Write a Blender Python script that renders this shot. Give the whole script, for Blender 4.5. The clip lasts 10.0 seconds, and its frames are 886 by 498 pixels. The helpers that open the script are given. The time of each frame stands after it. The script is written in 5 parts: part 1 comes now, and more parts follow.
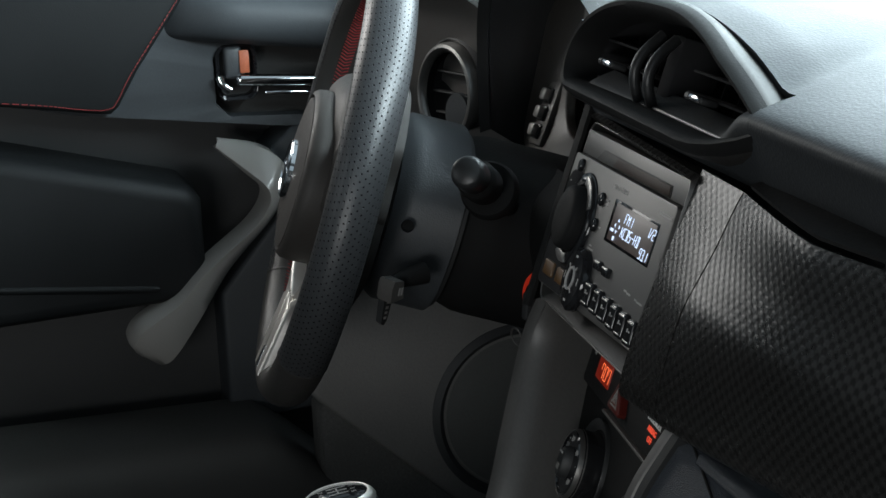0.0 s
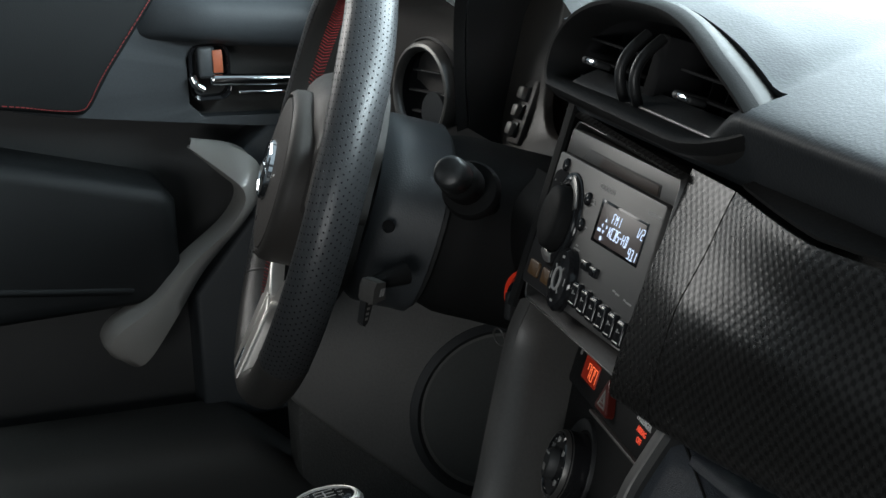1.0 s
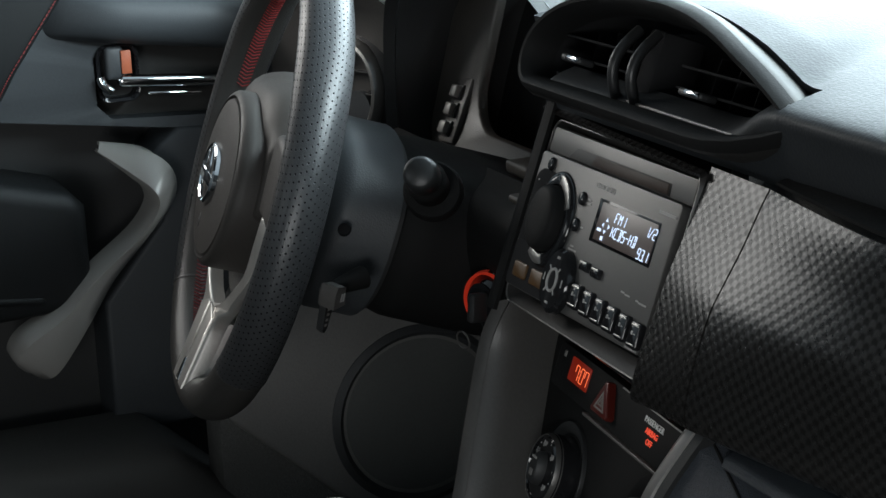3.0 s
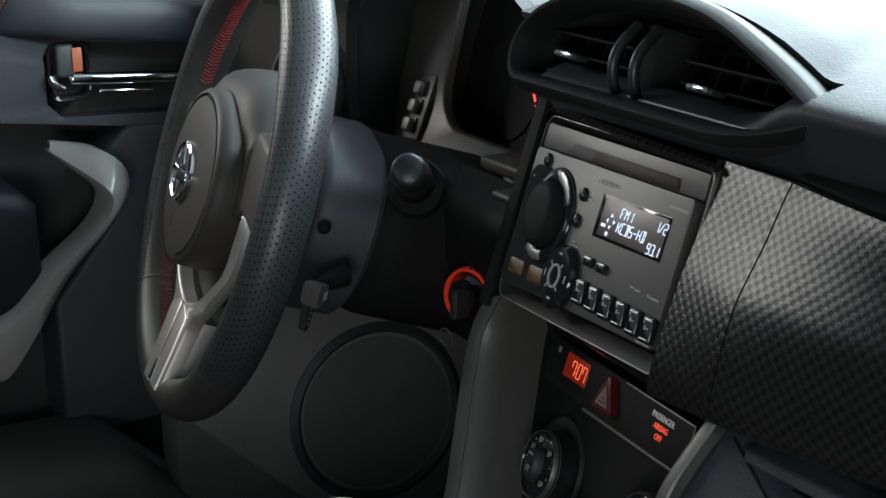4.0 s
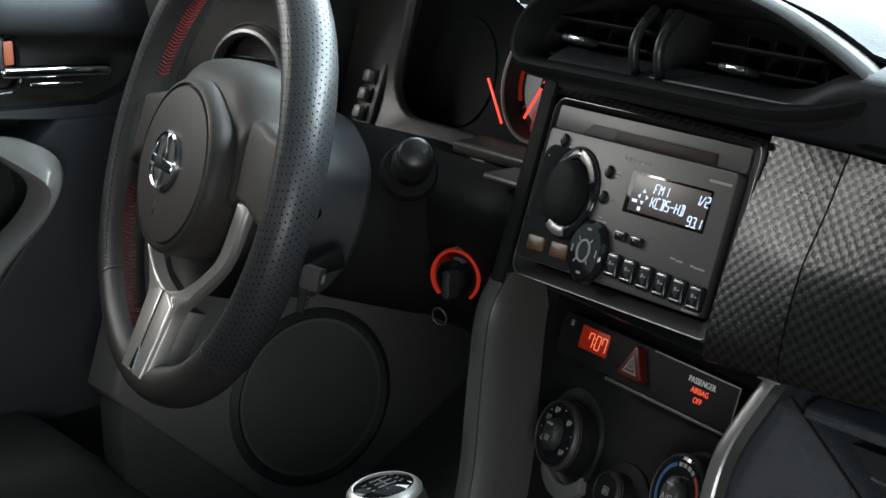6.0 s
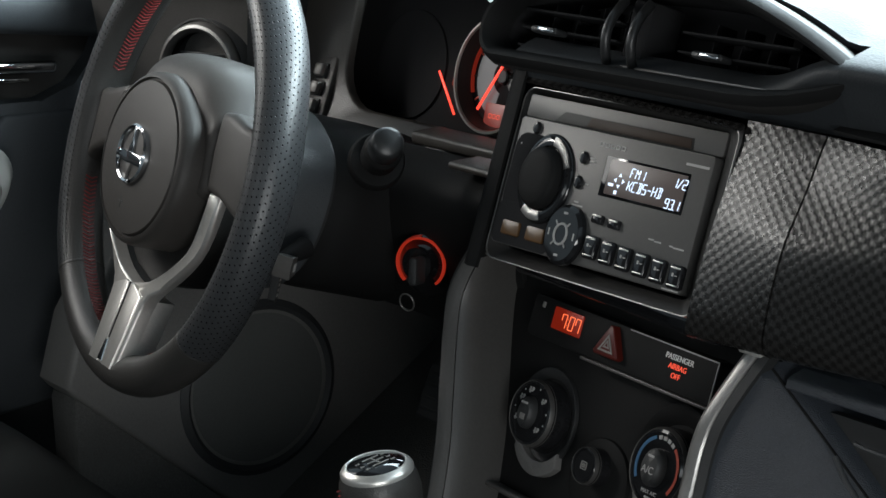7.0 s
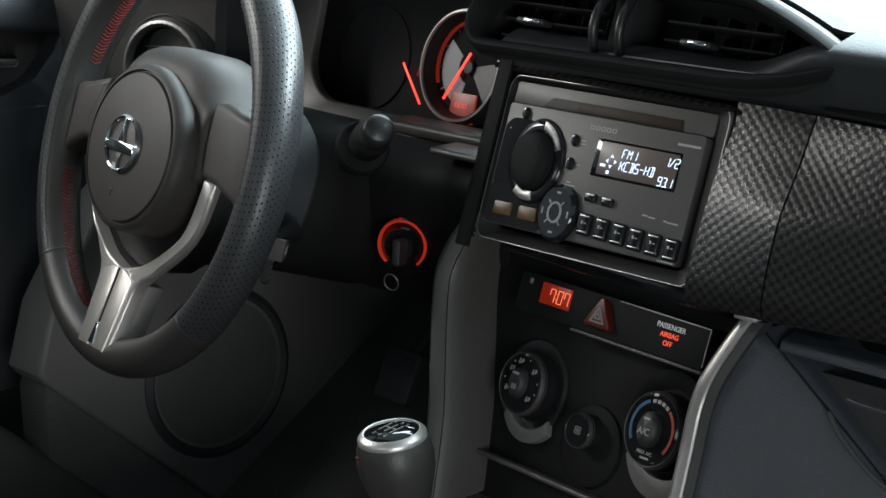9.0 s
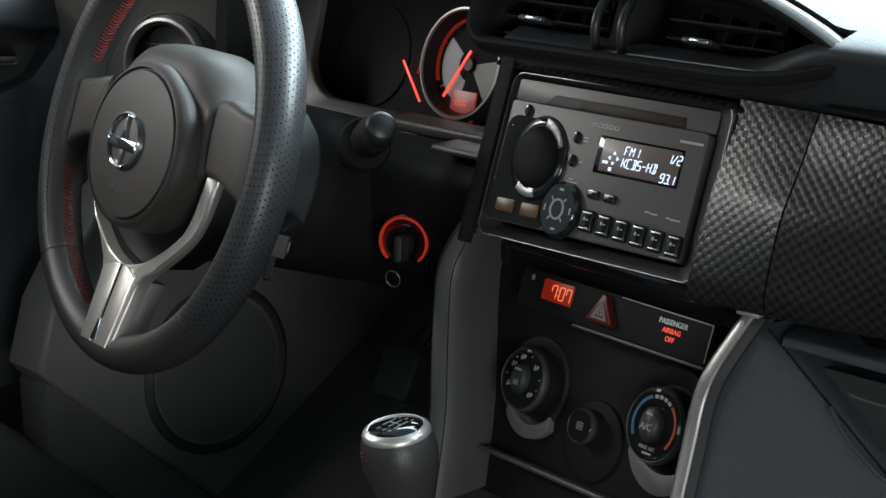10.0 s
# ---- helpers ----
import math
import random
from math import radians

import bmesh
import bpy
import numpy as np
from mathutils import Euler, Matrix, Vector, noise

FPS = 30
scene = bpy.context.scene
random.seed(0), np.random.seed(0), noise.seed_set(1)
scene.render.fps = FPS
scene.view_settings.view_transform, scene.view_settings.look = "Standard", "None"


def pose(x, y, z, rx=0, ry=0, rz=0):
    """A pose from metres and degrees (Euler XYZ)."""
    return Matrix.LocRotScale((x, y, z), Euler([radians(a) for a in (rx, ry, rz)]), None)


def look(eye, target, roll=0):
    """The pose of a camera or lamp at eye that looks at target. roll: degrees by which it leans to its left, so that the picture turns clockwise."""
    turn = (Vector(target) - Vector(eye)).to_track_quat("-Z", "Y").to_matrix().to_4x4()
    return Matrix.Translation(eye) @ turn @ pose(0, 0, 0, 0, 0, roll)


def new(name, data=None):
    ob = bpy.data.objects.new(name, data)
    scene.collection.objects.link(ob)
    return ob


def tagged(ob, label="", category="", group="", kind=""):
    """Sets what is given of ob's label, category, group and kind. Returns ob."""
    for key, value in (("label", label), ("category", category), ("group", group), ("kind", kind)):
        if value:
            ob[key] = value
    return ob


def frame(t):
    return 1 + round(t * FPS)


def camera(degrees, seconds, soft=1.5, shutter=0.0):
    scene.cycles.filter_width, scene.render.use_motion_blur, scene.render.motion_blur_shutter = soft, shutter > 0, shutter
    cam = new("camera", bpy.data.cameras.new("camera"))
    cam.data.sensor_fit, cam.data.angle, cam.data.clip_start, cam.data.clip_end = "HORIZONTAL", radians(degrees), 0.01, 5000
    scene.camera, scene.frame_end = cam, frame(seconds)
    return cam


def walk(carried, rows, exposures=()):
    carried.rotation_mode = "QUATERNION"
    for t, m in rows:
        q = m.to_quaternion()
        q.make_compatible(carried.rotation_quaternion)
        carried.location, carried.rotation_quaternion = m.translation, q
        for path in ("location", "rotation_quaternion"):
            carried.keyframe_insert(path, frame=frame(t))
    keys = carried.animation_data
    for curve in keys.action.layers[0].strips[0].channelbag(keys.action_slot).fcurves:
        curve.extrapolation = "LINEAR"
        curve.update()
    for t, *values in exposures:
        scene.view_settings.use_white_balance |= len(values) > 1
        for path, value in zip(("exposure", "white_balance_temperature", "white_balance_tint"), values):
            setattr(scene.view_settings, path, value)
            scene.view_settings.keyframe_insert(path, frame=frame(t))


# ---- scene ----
cam = camera(24.7, 10.0)
PATH = [
    (0, (1.122, -0.383, 0.813), (-0.766, 0.077, 0.34), -3.0),
    (0.5, (1.119, -0.387, 0.813), (-0.768, 0.077, 0.34), -3.0),
    (1, (1.11, -0.398, 0.815), (-0.767, 0.103, 0.336), -3.1),
    (1.5, (1.094, -0.423, 0.816), (-0.77, 0.12, 0.334), -3.0),
    (2, (1.074, -0.452, 0.816), (-0.775, 0.138, 0.331), -2.9),
    (2.5, (1.056, -0.48, 0.817), (-0.773, 0.165, 0.328), -2.8),
    (3, (1.04, -0.509, 0.818), (-0.765, 0.197, 0.325), -2.7),
    (4.5, (0.986, -0.624, 0.821), (-0.736, 0.259, 0.317), -2.1),
    (5, (0.971, -0.672, 0.822), (-0.72, 0.268, 0.316), -2.0),
    (5.5, (0.956, -0.72, 0.824), (-0.698, 0.282, 0.314), -1.8),
    (7, (0.933, -0.85, 0.828), (-0.601, 0.325, 0.312), -1.5),
    (7.5, (0.929, -0.894, 0.831), (-0.567, 0.329, 0.313), -1.3),
    (8, (0.924, -0.935, 0.833), (-0.539, 0.326, 0.315), -1.2),
    (8.5, (0.921, -0.965, 0.834), (-0.52, 0.321, 0.316), -1.1),
    (9, (0.921, -0.981, 0.834), (-0.51, 0.317, 0.317), -1.1),
    (9.5, (0.92, -0.99, 0.832), (-0.505, 0.316, 0.318), -1.0),
    (10, (0.919, -0.994, 0.835), (-0.503, 0.313, 0.316), -1.0),
]
walk(cam, [(t, look(eye, to, roll)) for t, eye, to, roll in PATH], [(0, 0.44), (3, 0.52), (5.5, 0.76), (8, 0.93), (10, 0.95)])

# ---- world and light ----
world = bpy.data.worlds.new("sky")
scene.world = world
world.use_nodes = True
wn = world.node_tree.nodes
# the dim light of the hall in which the car stands, brighter overhead
wn["Background"].inputs["Color"].default_value = (0.78, 0.98, 1.10, 1)
coords = wn.new("ShaderNodeTexCoord")
height = wn.new("ShaderNodeSeparateXYZ")
world.node_tree.links.new(coords.outputs["Generated"], height.inputs[0])
rise = wn.new("ShaderNodeMapRange")
rise.interpolation_type = "SMOOTHSTEP"
rise.inputs["From Min"].default_value, rise.inputs["From Max"].default_value = 0.0, 0.9
rise.inputs["To Min"].default_value, rise.inputs["To Max"].default_value = 0.25, 0.38
world.node_tree.links.new(height.outputs["Z"], rise.inputs["Value"])
world.node_tree.links.new(rise.outputs["Result"], wn["Background"].inputs["Strength"])


def area_lamp(name, eye, target, sx, sy, watts, color):
    data = bpy.data.lights.new(name, "AREA")
    data.shape, data.size, data.size_y, data.energy, data.color = "RECTANGLE", sx, sy, watts, color
    ob = new(name, data)
    ob.matrix_world = look(eye, target)
    return ob


# daylight in the windscreen and its passenger side, the driver's window and an unseen rear window; two added lamps
area_lamp("windscreen_daylight", (0.0, 0.420, 0.842), (0.0, -0.128, -0.008), 1.36, 0.46, 22.0, (0.76, 0.93, 1.0))
area_lamp("side_window_daylight", (-0.79, -0.36, 0.86), (0.30, -0.32, 0.74), 0.30, 0.38, 1.0, (1.0, 0.98, 0.94))
# added lamp outside the driver's window, placed to give the carbon panel its highlight
area_lamp("panel_highlight_lamp", (-1.40, -0.97, 1.40), (0.14, -0.02, 0.53), 0.26, 0.26, 4.4, (1.0, 0.98, 0.94))
# stands in for daylight from the passenger side of the windscreen
area_lamp("windscreen_right_daylight", (0.72, 0.60, 1.18), (-0.50, -0.20, 0.50), 0.60, 0.40, 16.0, (0.80, 0.95, 1.0))
# added low fill through the passenger doorway, brightening footwell, kick panel and sill
area_lamp("footwell_fill_lamp", (1.50, -1.05, 0.42), (-0.60, 0.02, 0.22), 0.60, 0.40, 6.0, (0.95, 0.98, 0.98))
area_lamp("rear_window_daylight", (0.0, -1.72, 0.92), (0.0, 0.0, 0.55), 1.0, 0.26, 1.0, (0.97, 0.98, 0.98))

# ---- materials ----


def mat(name, color, rough=0.5, metal=0.0, grain=0.0, depth=0.0, wear=0.15, kind="noise", spec=0.5, coat=0.0):
    """A surface with fine relief (grain: pieces per metre, depth: metres) and uneven colour and gloss at two scales."""
    m = bpy.data.materials.new(name)
    m.use_nodes = True
    nt = m.node_tree
    n, link = nt.nodes, nt.links.new
    b = n["Principled BSDF"]
    b.inputs["Roughness"].default_value, b.inputs["Metallic"].default_value = rough, metal
    b.inputs["Specular IOR Level"].default_value = spec
    b.inputs["Coat Weight"].default_value = coat
    co = n.new("ShaderNodeTexCoord")
    big = n.new("ShaderNodeTexNoise")
    big.inputs["Scale"].default_value, big.inputs["Detail"].default_value = 14, 5
    link(co.outputs["Object"], big.inputs["Vector"])
    fine = n.new("ShaderNodeTexNoise")
    fine.inputs["Scale"].default_value, fine.inputs["Detail"].default_value = 420, 3
    link(co.outputs["Object"], fine.inputs["Vector"])
    both = n.new("ShaderNodeMath")
    both.operation = "ADD"
    link(big.outputs["Fac"], both.inputs[0])
    link(fine.outputs["Fac"], both.inputs[1])
    ramp = n.new("ShaderNodeMapRange")
    ramp.inputs["From Min"].default_value, ramp.inputs["From Max"].default_value = 0.6, 1.4
    ramp.inputs["To Min"].default_value, ramp.inputs["To Max"].default_value = 1 - wear, 1 + wear
    link(both.outputs[0], ramp.inputs["Value"])
    tint = n.new("ShaderNodeVectorMath")
    tint.operation = "SCALE"
    tint.inputs[0].default_value = color
    link(ramp.outputs["Result"], tint.inputs["Scale"])
    link(tint.outputs["Vector"], b.inputs["Base Color"])
    gloss = n.new("ShaderNodeMath")
    gloss.operation, gloss.inputs[1].default_value = "MULTIPLY", rough
    link(ramp.outputs["Result"], gloss.inputs[0])
    link(gloss.outputs[0], b.inputs["Roughness"])
    if grain:
        tex = n.new("ShaderNodeTexVoronoi" if kind == "voronoi" else "ShaderNodeTexNoise")
        tex.inputs["Scale"].default_value = grain
        link(co.outputs["Object"], tex.inputs["Vector"])
        bump = n.new("ShaderNodeBump")
        bump.inputs["Distance"].default_value, bump.inputs["Strength"].default_value = depth, 1.0
        link(tex.outputs["Distance" if kind == "voronoi" else "Fac"], bump.inputs["Height"])
        link(bump.outputs["Normal"], b.inputs["Normal"])
    return m


def glow(name, color, strength):
    m = bpy.data.materials.new(name)
    m.use_nodes = True
    b = m.node_tree.nodes["Principled BSDF"]
    b.inputs["Base Color"].default_value = (*[0.08 * c for c in color], 1)
    b.inputs["Roughness"].default_value = 0.35
    b.inputs["Emission Color"].default_value = (*color, 1)
    b.inputs["Emission Strength"].default_value = strength
    return m


def chain(nt, op, a, b=None):
    """A maths node on sockets or numbers."""
    m = nt.nodes.new("ShaderNodeMath")
    m.operation = op
    for k, v in enumerate((a, b)):
        if v is None:
            continue
        if isinstance(v, (int, float)):
            m.inputs[k].default_value = v
        else:
            nt.links.new(v, m.inputs[k])
    return m.outputs[0]


def perforated(m, pitch, radius, depth):
    """Rows of staggered needle holes, in the surface's own metres; the shade inside them is put into colour and gloss.
    """
    nt = m.node_tree
    uv = nt.nodes.new("ShaderNodeUVMap")
    sep = nt.nodes.new("ShaderNodeSeparateXYZ")
    nt.links.new(uv.outputs["UV"], sep.inputs[0])
    u, v = chain(nt, "DIVIDE", sep.outputs[0], pitch), chain(nt, "DIVIDE", sep.outputs[1], pitch * 0.62)
    odd = chain(nt, "MULTIPLY", chain(nt, "FLOORED_MODULO", chain(nt, "FLOOR", v), 2), 0.5)
    fu = chain(nt, "SUBTRACT", chain(nt, "FRACT", chain(nt, "ADD", u, odd)), 0.5)
    fv = chain(nt, "MULTIPLY", chain(nt, "SUBTRACT", chain(nt, "FRACT", v), 0.5), 0.62)
    d = chain(nt, "SQRT", chain(nt, "ADD", chain(nt, "MULTIPLY", fu, fu), chain(nt, "MULTIPLY", fv, fv)))
    rim = nt.nodes.new("ShaderNodeMapRange")
    rim.interpolation_type = "SMOOTHSTEP"
    rim.inputs["From Min"].default_value, rim.inputs["From Max"].default_value = radius * 0.6, radius
    nt.links.new(d, rim.inputs["Value"])
    b = nt.nodes["Principled BSDF"]
    bump = nt.nodes.new("ShaderNodeBump")
    bump.inputs["Distance"].default_value, bump.inputs["Strength"].default_value = depth, 1.0
    nt.links.new(rim.outputs["Result"], bump.inputs["Height"])
    old = b.inputs["Normal"].links[0].from_socket
    nt.links.new(old, bump.inputs["Normal"])
    nt.links.new(bump.outputs["Normal"], b.inputs["Normal"])
    old = b.inputs["Base Color"].links[0].from_socket
    dark = nt.nodes.new("ShaderNodeVectorMath")
    dark.operation = "SCALE"
    nt.links.new(old, dark.inputs[0])
    nt.links.new(chain(nt, "ADD", chain(nt, "MULTIPLY", rim.outputs["Result"], 0.97), 0.03), dark.inputs["Scale"])
    nt.links.new(dark.outputs["Vector"], b.inputs["Base Color"])
    nt.links.new(chain(nt, "MULTIPLY", rim.outputs["Result"], 0.5), b.inputs["Specular IOR Level"])
    return m


def woven(m, cell, tall, depth):
    """A pressed carbon-weave relief: staggered rows of rounded scales, each sharper along its lower edge. Shade between
    the scales is put into colour and gloss.
    """
    nt = m.node_tree
    uv = nt.nodes.new("ShaderNodeUVMap")
    sep = nt.nodes.new("ShaderNodeSeparateXYZ")
    nt.links.new(uv.outputs["UV"], sep.inputs[0])
    u = chain(nt, "MULTIPLY", chain(nt, "DIVIDE", sep.outputs[0], cell), math.pi)
    v = chain(nt, "MULTIPLY", chain(nt, "DIVIDE", sep.outputs[1], tall), math.pi)
    # the rows bow where a scale lies over the next
    v = chain(nt, "ADD", v, chain(nt, "MULTIPLY", chain(nt, "COSINE", chain(nt, "MULTIPLY", u, 2.0)), 0.22))
    wave = chain(nt, "MULTIPLY", chain(nt, "COSINE", u), chain(nt, "COSINE", v))
    scale = nt.nodes.new("ShaderNodeMapRange")
    scale.interpolation_type = "SMOOTHSTEP"
    scale.inputs["From Min"].default_value, scale.inputs["From Max"].default_value = -0.75, 0.65
    nt.links.new(wave, scale.inputs["Value"])
    h = scale.outputs["Result"]
    bump = nt.nodes.new("ShaderNodeBump")
    bump.inputs["Distance"].default_value, bump.inputs["Strength"].default_value = depth, 1.0
    nt.links.new(h, bump.inputs["Height"])
    b = nt.nodes["Principled BSDF"]
    nt.links.new(bump.outputs["Normal"], b.inputs["Normal"])
    old = b.inputs["Base Color"].links[0].from_socket
    hollow_shade = nt.nodes.new("ShaderNodeVectorMath")
    hollow_shade.operation = "SCALE"
    nt.links.new(old, hollow_shade.inputs[0])
    nt.links.new(chain(nt, "ADD", chain(nt, "MULTIPLY", h, 0.55), 0.60), hollow_shade.inputs["Scale"])
    nt.links.new(hollow_shade.outputs["Vector"], b.inputs["Base Color"])
    nt.links.new(chain(nt, "ADD", chain(nt, "MULTIPLY", h, 0.24), 0.16), b.inputs["Specular IOR Level"])
    return m


PAD = mat("dash_vinyl", (0.021, 0.0235, 0.026), 0.55, spec=0.26, grain=520, depth=0.00011, kind="voronoi", wear=0.1)
BLACK = mat("black_plastic", (0.021, 0.0215, 0.022), 0.5, grain=900, depth=0.00008, kind="voronoi")
SOFT = mat("black_soft_plastic", (0.034, 0.036, 0.038), 0.6, grain=700, depth=0.00010, kind="voronoi")
GLOSS = mat("piano_black", (0.008, 0.008, 0.009), 0.06, wear=0.3, spec=0.3)
SHROUD = mat("column_plastic", (0.042, 0.046, 0.050), 0.45, grain=800, depth=0.00012, kind="voronoi")
GREY = mat("grey_plastic", (0.075, 0.070, 0.066), 0.45, grain=700, depth=0.00012, kind="voronoi")
FACE = mat("radio_grey", (0.078, 0.075, 0.072), 0.42, metal=0.25, wear=0.06)
SATIN = mat("satin_silver", (0.62, 0.60, 0.57), 0.38, metal=0.75, wear=0.08)
DARKSATIN = mat("dark_satin_trim", (0.12, 0.115, 0.11), 0.40, metal=0.6, wear=0.08)
CHROME = mat("chrome", (0.72, 0.73, 0.75), 0.09, metal=1.0, wear=0.1)
LEATHER = mat("black_leather", (0.036, 0.034, 0.032), 0.42, grain=900, depth=0.00012, kind="voronoi")
HUB = mat("hub_vinyl", (0.042, 0.038, 0.035), 0.52, spec=0.36, grain=1400, depth=0.00006, kind="voronoi")
PERF = perforated(mat("perforated_leather", (0.032, 0.033, 0.035), 0.37, grain=900, depth=0.00008, kind="voronoi"), 0.0056, 0.135, 0.00030)
WEAVE = woven(mat("carbon_look_vinyl", (0.0130, 0.0122, 0.0116), 0.28, metal=0.0, wear=0.1, spec=0.4), 0.0044, 0.0036, 0.00010)
DOORVINYL = mat("door_vinyl", (0.036, 0.040, 0.044), 0.55, spec=0.3, grain=800, depth=0.00005, kind="voronoi")
INSERT = mat("insert_leather", (0.0080, 0.0088, 0.0094), 0.55, spec=0.20, grain=900, depth=0.00005, kind="voronoi")
CLOTH = mat("black_cloth", (0.095, 0.097, 0.095), 0.9, grain=1500, depth=0.0004)
CARPET = mat("carpet", (0.085, 0.084, 0.081), 0.95, grain=700, depth=0.002, wear=0.4)
KNEEPAD = mat("knee_pad_vinyl", (0.028, 0.033, 0.041), 0.40, grain=1500, depth=0.00034, kind="voronoi")
THREAD = mat("red_thread", (0.20, 0.016, 0.016), 0.6, grain=3000, depth=0.0003)
KNOBSILVER = mat("knob_silver", (0.30, 0.29, 0.28), 0.35, metal=0.8, wear=0.08)
BUTTON = mat("black_button", (0.012, 0.012, 0.013), 0.07, wear=0.2, spec=0.4)
MARK = mat("printed_grey", (0.33, 0.32, 0.31), 0.5, wear=0.1)
WHITEPRINT = mat("white_print", (0.75, 0.75, 0.74), 0.5, wear=0.05)
CHEEK = mat("brown_black_plastic", (0.040, 0.036, 0.032), 0.45, grain=700, depth=0.0001, kind="voronoi")
TRIMCHEEK = mat("warm_grey_trim", (0.066, 0.063, 0.060), 0.42, grain=800, depth=0.00005, kind="voronoi")
SWITCH = mat("switch_grey", (0.20, 0.19, 0.18), 0.4, wear=0.1)
REDKEY = mat("red_key", (0.075, 0.009, 0.006), 0.35, wear=0.15)
LCD = mat("smoked_flap", (0.035, 0.022, 0.016), 0.5, spec=0.15, wear=0.1)
LCDLIT = glow("display_backlight", (0.44, 0.34, 0.31), 0.040)
BLUE = mat("blue_mark", (0.03, 0.11, 0.22), 0.5, wear=0.1)
RED = mat("red_mark", (0.38, 0.045, 0.02), 0.5, wear=0.1)
ORANGE = mat("orange_flag", (0.42, 0.11, 0.05), 0.5, wear=0.1)
DEEP = mat("deep_black", (0.022, 0.022, 0.023), 0.9, spec=0.05)
DIM = mat("amber_key", (0.085, 0.042, 0.012), 0.35, wear=0.25)
SATINBLACK = mat("satin_black", (0.024, 0.023, 0.022), 0.5, spec=0.25)
DIALFACE = glow("gauge_backlight", (0.95, 0.93, 0.95), 0.045)
KICK = mat("kick_plastic", (0.135, 0.131, 0.126), 0.5, grain=700, depth=0.00012, kind="voronoi")
SILL = mat("sill_plastic", (0.048, 0.046, 0.043), 0.7, grain=700, depth=0.00012, kind="voronoi")
MATTE = mat("matt_black", (0.012, 0.012, 0.012), 0.62, spec=0.10, grain=900, depth=0.00005, kind="voronoi")
GLOW_WHITE = glow("display_light", (0.60, 0.74, 1.0), 1.0)
GLOW_CLOCK = glow("clock_light", (1.0, 0.17, 0.06), 0.95)
GLOW_CLOCKBACK = glow("clock_backlight", (1.0, 0.05, 0.01), 0.075)
GLOW_RED = glow("red_light", (1.0, 0.06, 0.035), 1.0)
GLOW_RING = glow("ring_light", (1.0, 0.06, 0.025), 0.15)
GLOW_DIM = glow("dim_red_light", (1.0, 0.08, 0.04), 0.065)
GLOW_TEXT = glow("warning_text_light", (1.0, 0.10, 0.05), 0.5)

PODBLACK = mat("pod_black", (0.020, 0.0205, 0.021), 0.36, spec=0.45, grain=900, depth=0.00005, kind="voronoi")
PULL = mat("pull_trim_paint", (0.40, 0.385, 0.365), 0.24, metal=0.2, wear=0.02)

# ---- mesh helpers ----


def axes(o, x, v):
    """The pose whose x runs along x, whose y runs near v and whose z stands off the surface."""
    x = Vector(x).normalized()
    n = x.cross(Vector(v)).normalized()
    y = n.cross(x)
    m = Matrix((x, y, n)).transposed().to_4x4()
    m.translation = o
    return m


def thing(name, m, label, category, group="", kind=""):
    ob = new(name)
    ob.empty_display_size = 0.02
    ob.matrix_world = m
    return tagged(ob, label, category, group, kind)


def part(name, bm, material, parent=None, label="", smooth=40, m=None):
    if isinstance(bm, bmesh.types.BMesh):
        bmesh.ops.recalc_face_normals(bm, faces=bm.faces)
        me = bpy.data.meshes.new(name)
        bm.to_mesh(me)
        bm.free()
    else:
        me = bm
    me.materials.clear()
    me.materials.append(material)
    if smooth:
        me.polygons.foreach_set("use_smooth", [True] * len(me.polygons))
        me.set_sharp_from_angle(angle=radians(smooth))
    ob = new(name, me)
    if parent:
        ob.parent = parent
    if m is not None:
        ob.matrix_basis = m
    return tagged(ob, label)


def box(sx, sy, sz, c=(0, 0, 0), bev=0.002, seg=2, m=None):
    bm = bmesh.new()
    bmesh.ops.create_cube(bm, size=1)
    bmesh.ops.scale(bm, vec=(sx, sy, sz), verts=bm.verts)
    if bev:
        bmesh.ops.bevel(bm, geom=bm.edges[:], offset=min(bev, 0.49 * min(sx, sy, sz)), segments=seg, affect="EDGES", profile=0.5)
    bmesh.ops.translate(bm, vec=c, verts=bm.verts)
    if m is not None:
        bmesh.ops.transform(bm, matrix=m, verts=bm.verts)
    return bm


def prism(pts, z0, z1, bev=0.001, seg=2):
    """A plate with the outline pts, from z0 to z1, its front edge rounded."""
    bm = bmesh.new()
    f = bm.faces.new([bm.verts.new((x, y, z0)) for x, y in pts])
    up = bmesh.ops.extrude_face_region(bm, geom=[f])
    top = [v for v in up["geom"] if isinstance(v, bmesh.types.BMVert)]
    bmesh.ops.translate(bm, vec=(0, 0, z1 - z0), verts=top)
    if bev:
        edges = [e for e in bm.edges if all(abs(v.co.z - z1) < 1e-7 for v in e.verts)]
        bmesh.ops.bevel(bm, geom=edges, offset=bev, segments=seg, affect="EDGES", profile=0.5)
    return bm


def arc(cx, cy, rx, ry, a0, a1, n):
    return [(cx + rx * math.cos(radians(a0 + (a1 - a0) * k / n)), cy + ry * math.sin(radians(a0 + (a1 - a0) * k / n))) for k in range(n + 1)]


def rrect(x0, y0, x1, y1, r, n=5):
    p = []
    for cx, cy, a in ((x1 - r, y1 - r, 0), (x0 + r, y1 - r, 90), (x0 + r, y0 + r, 180), (x1 - r, y0 + r, 270)):
        p += arc(cx, cy, r, r, a, a + 90, n)
    return p


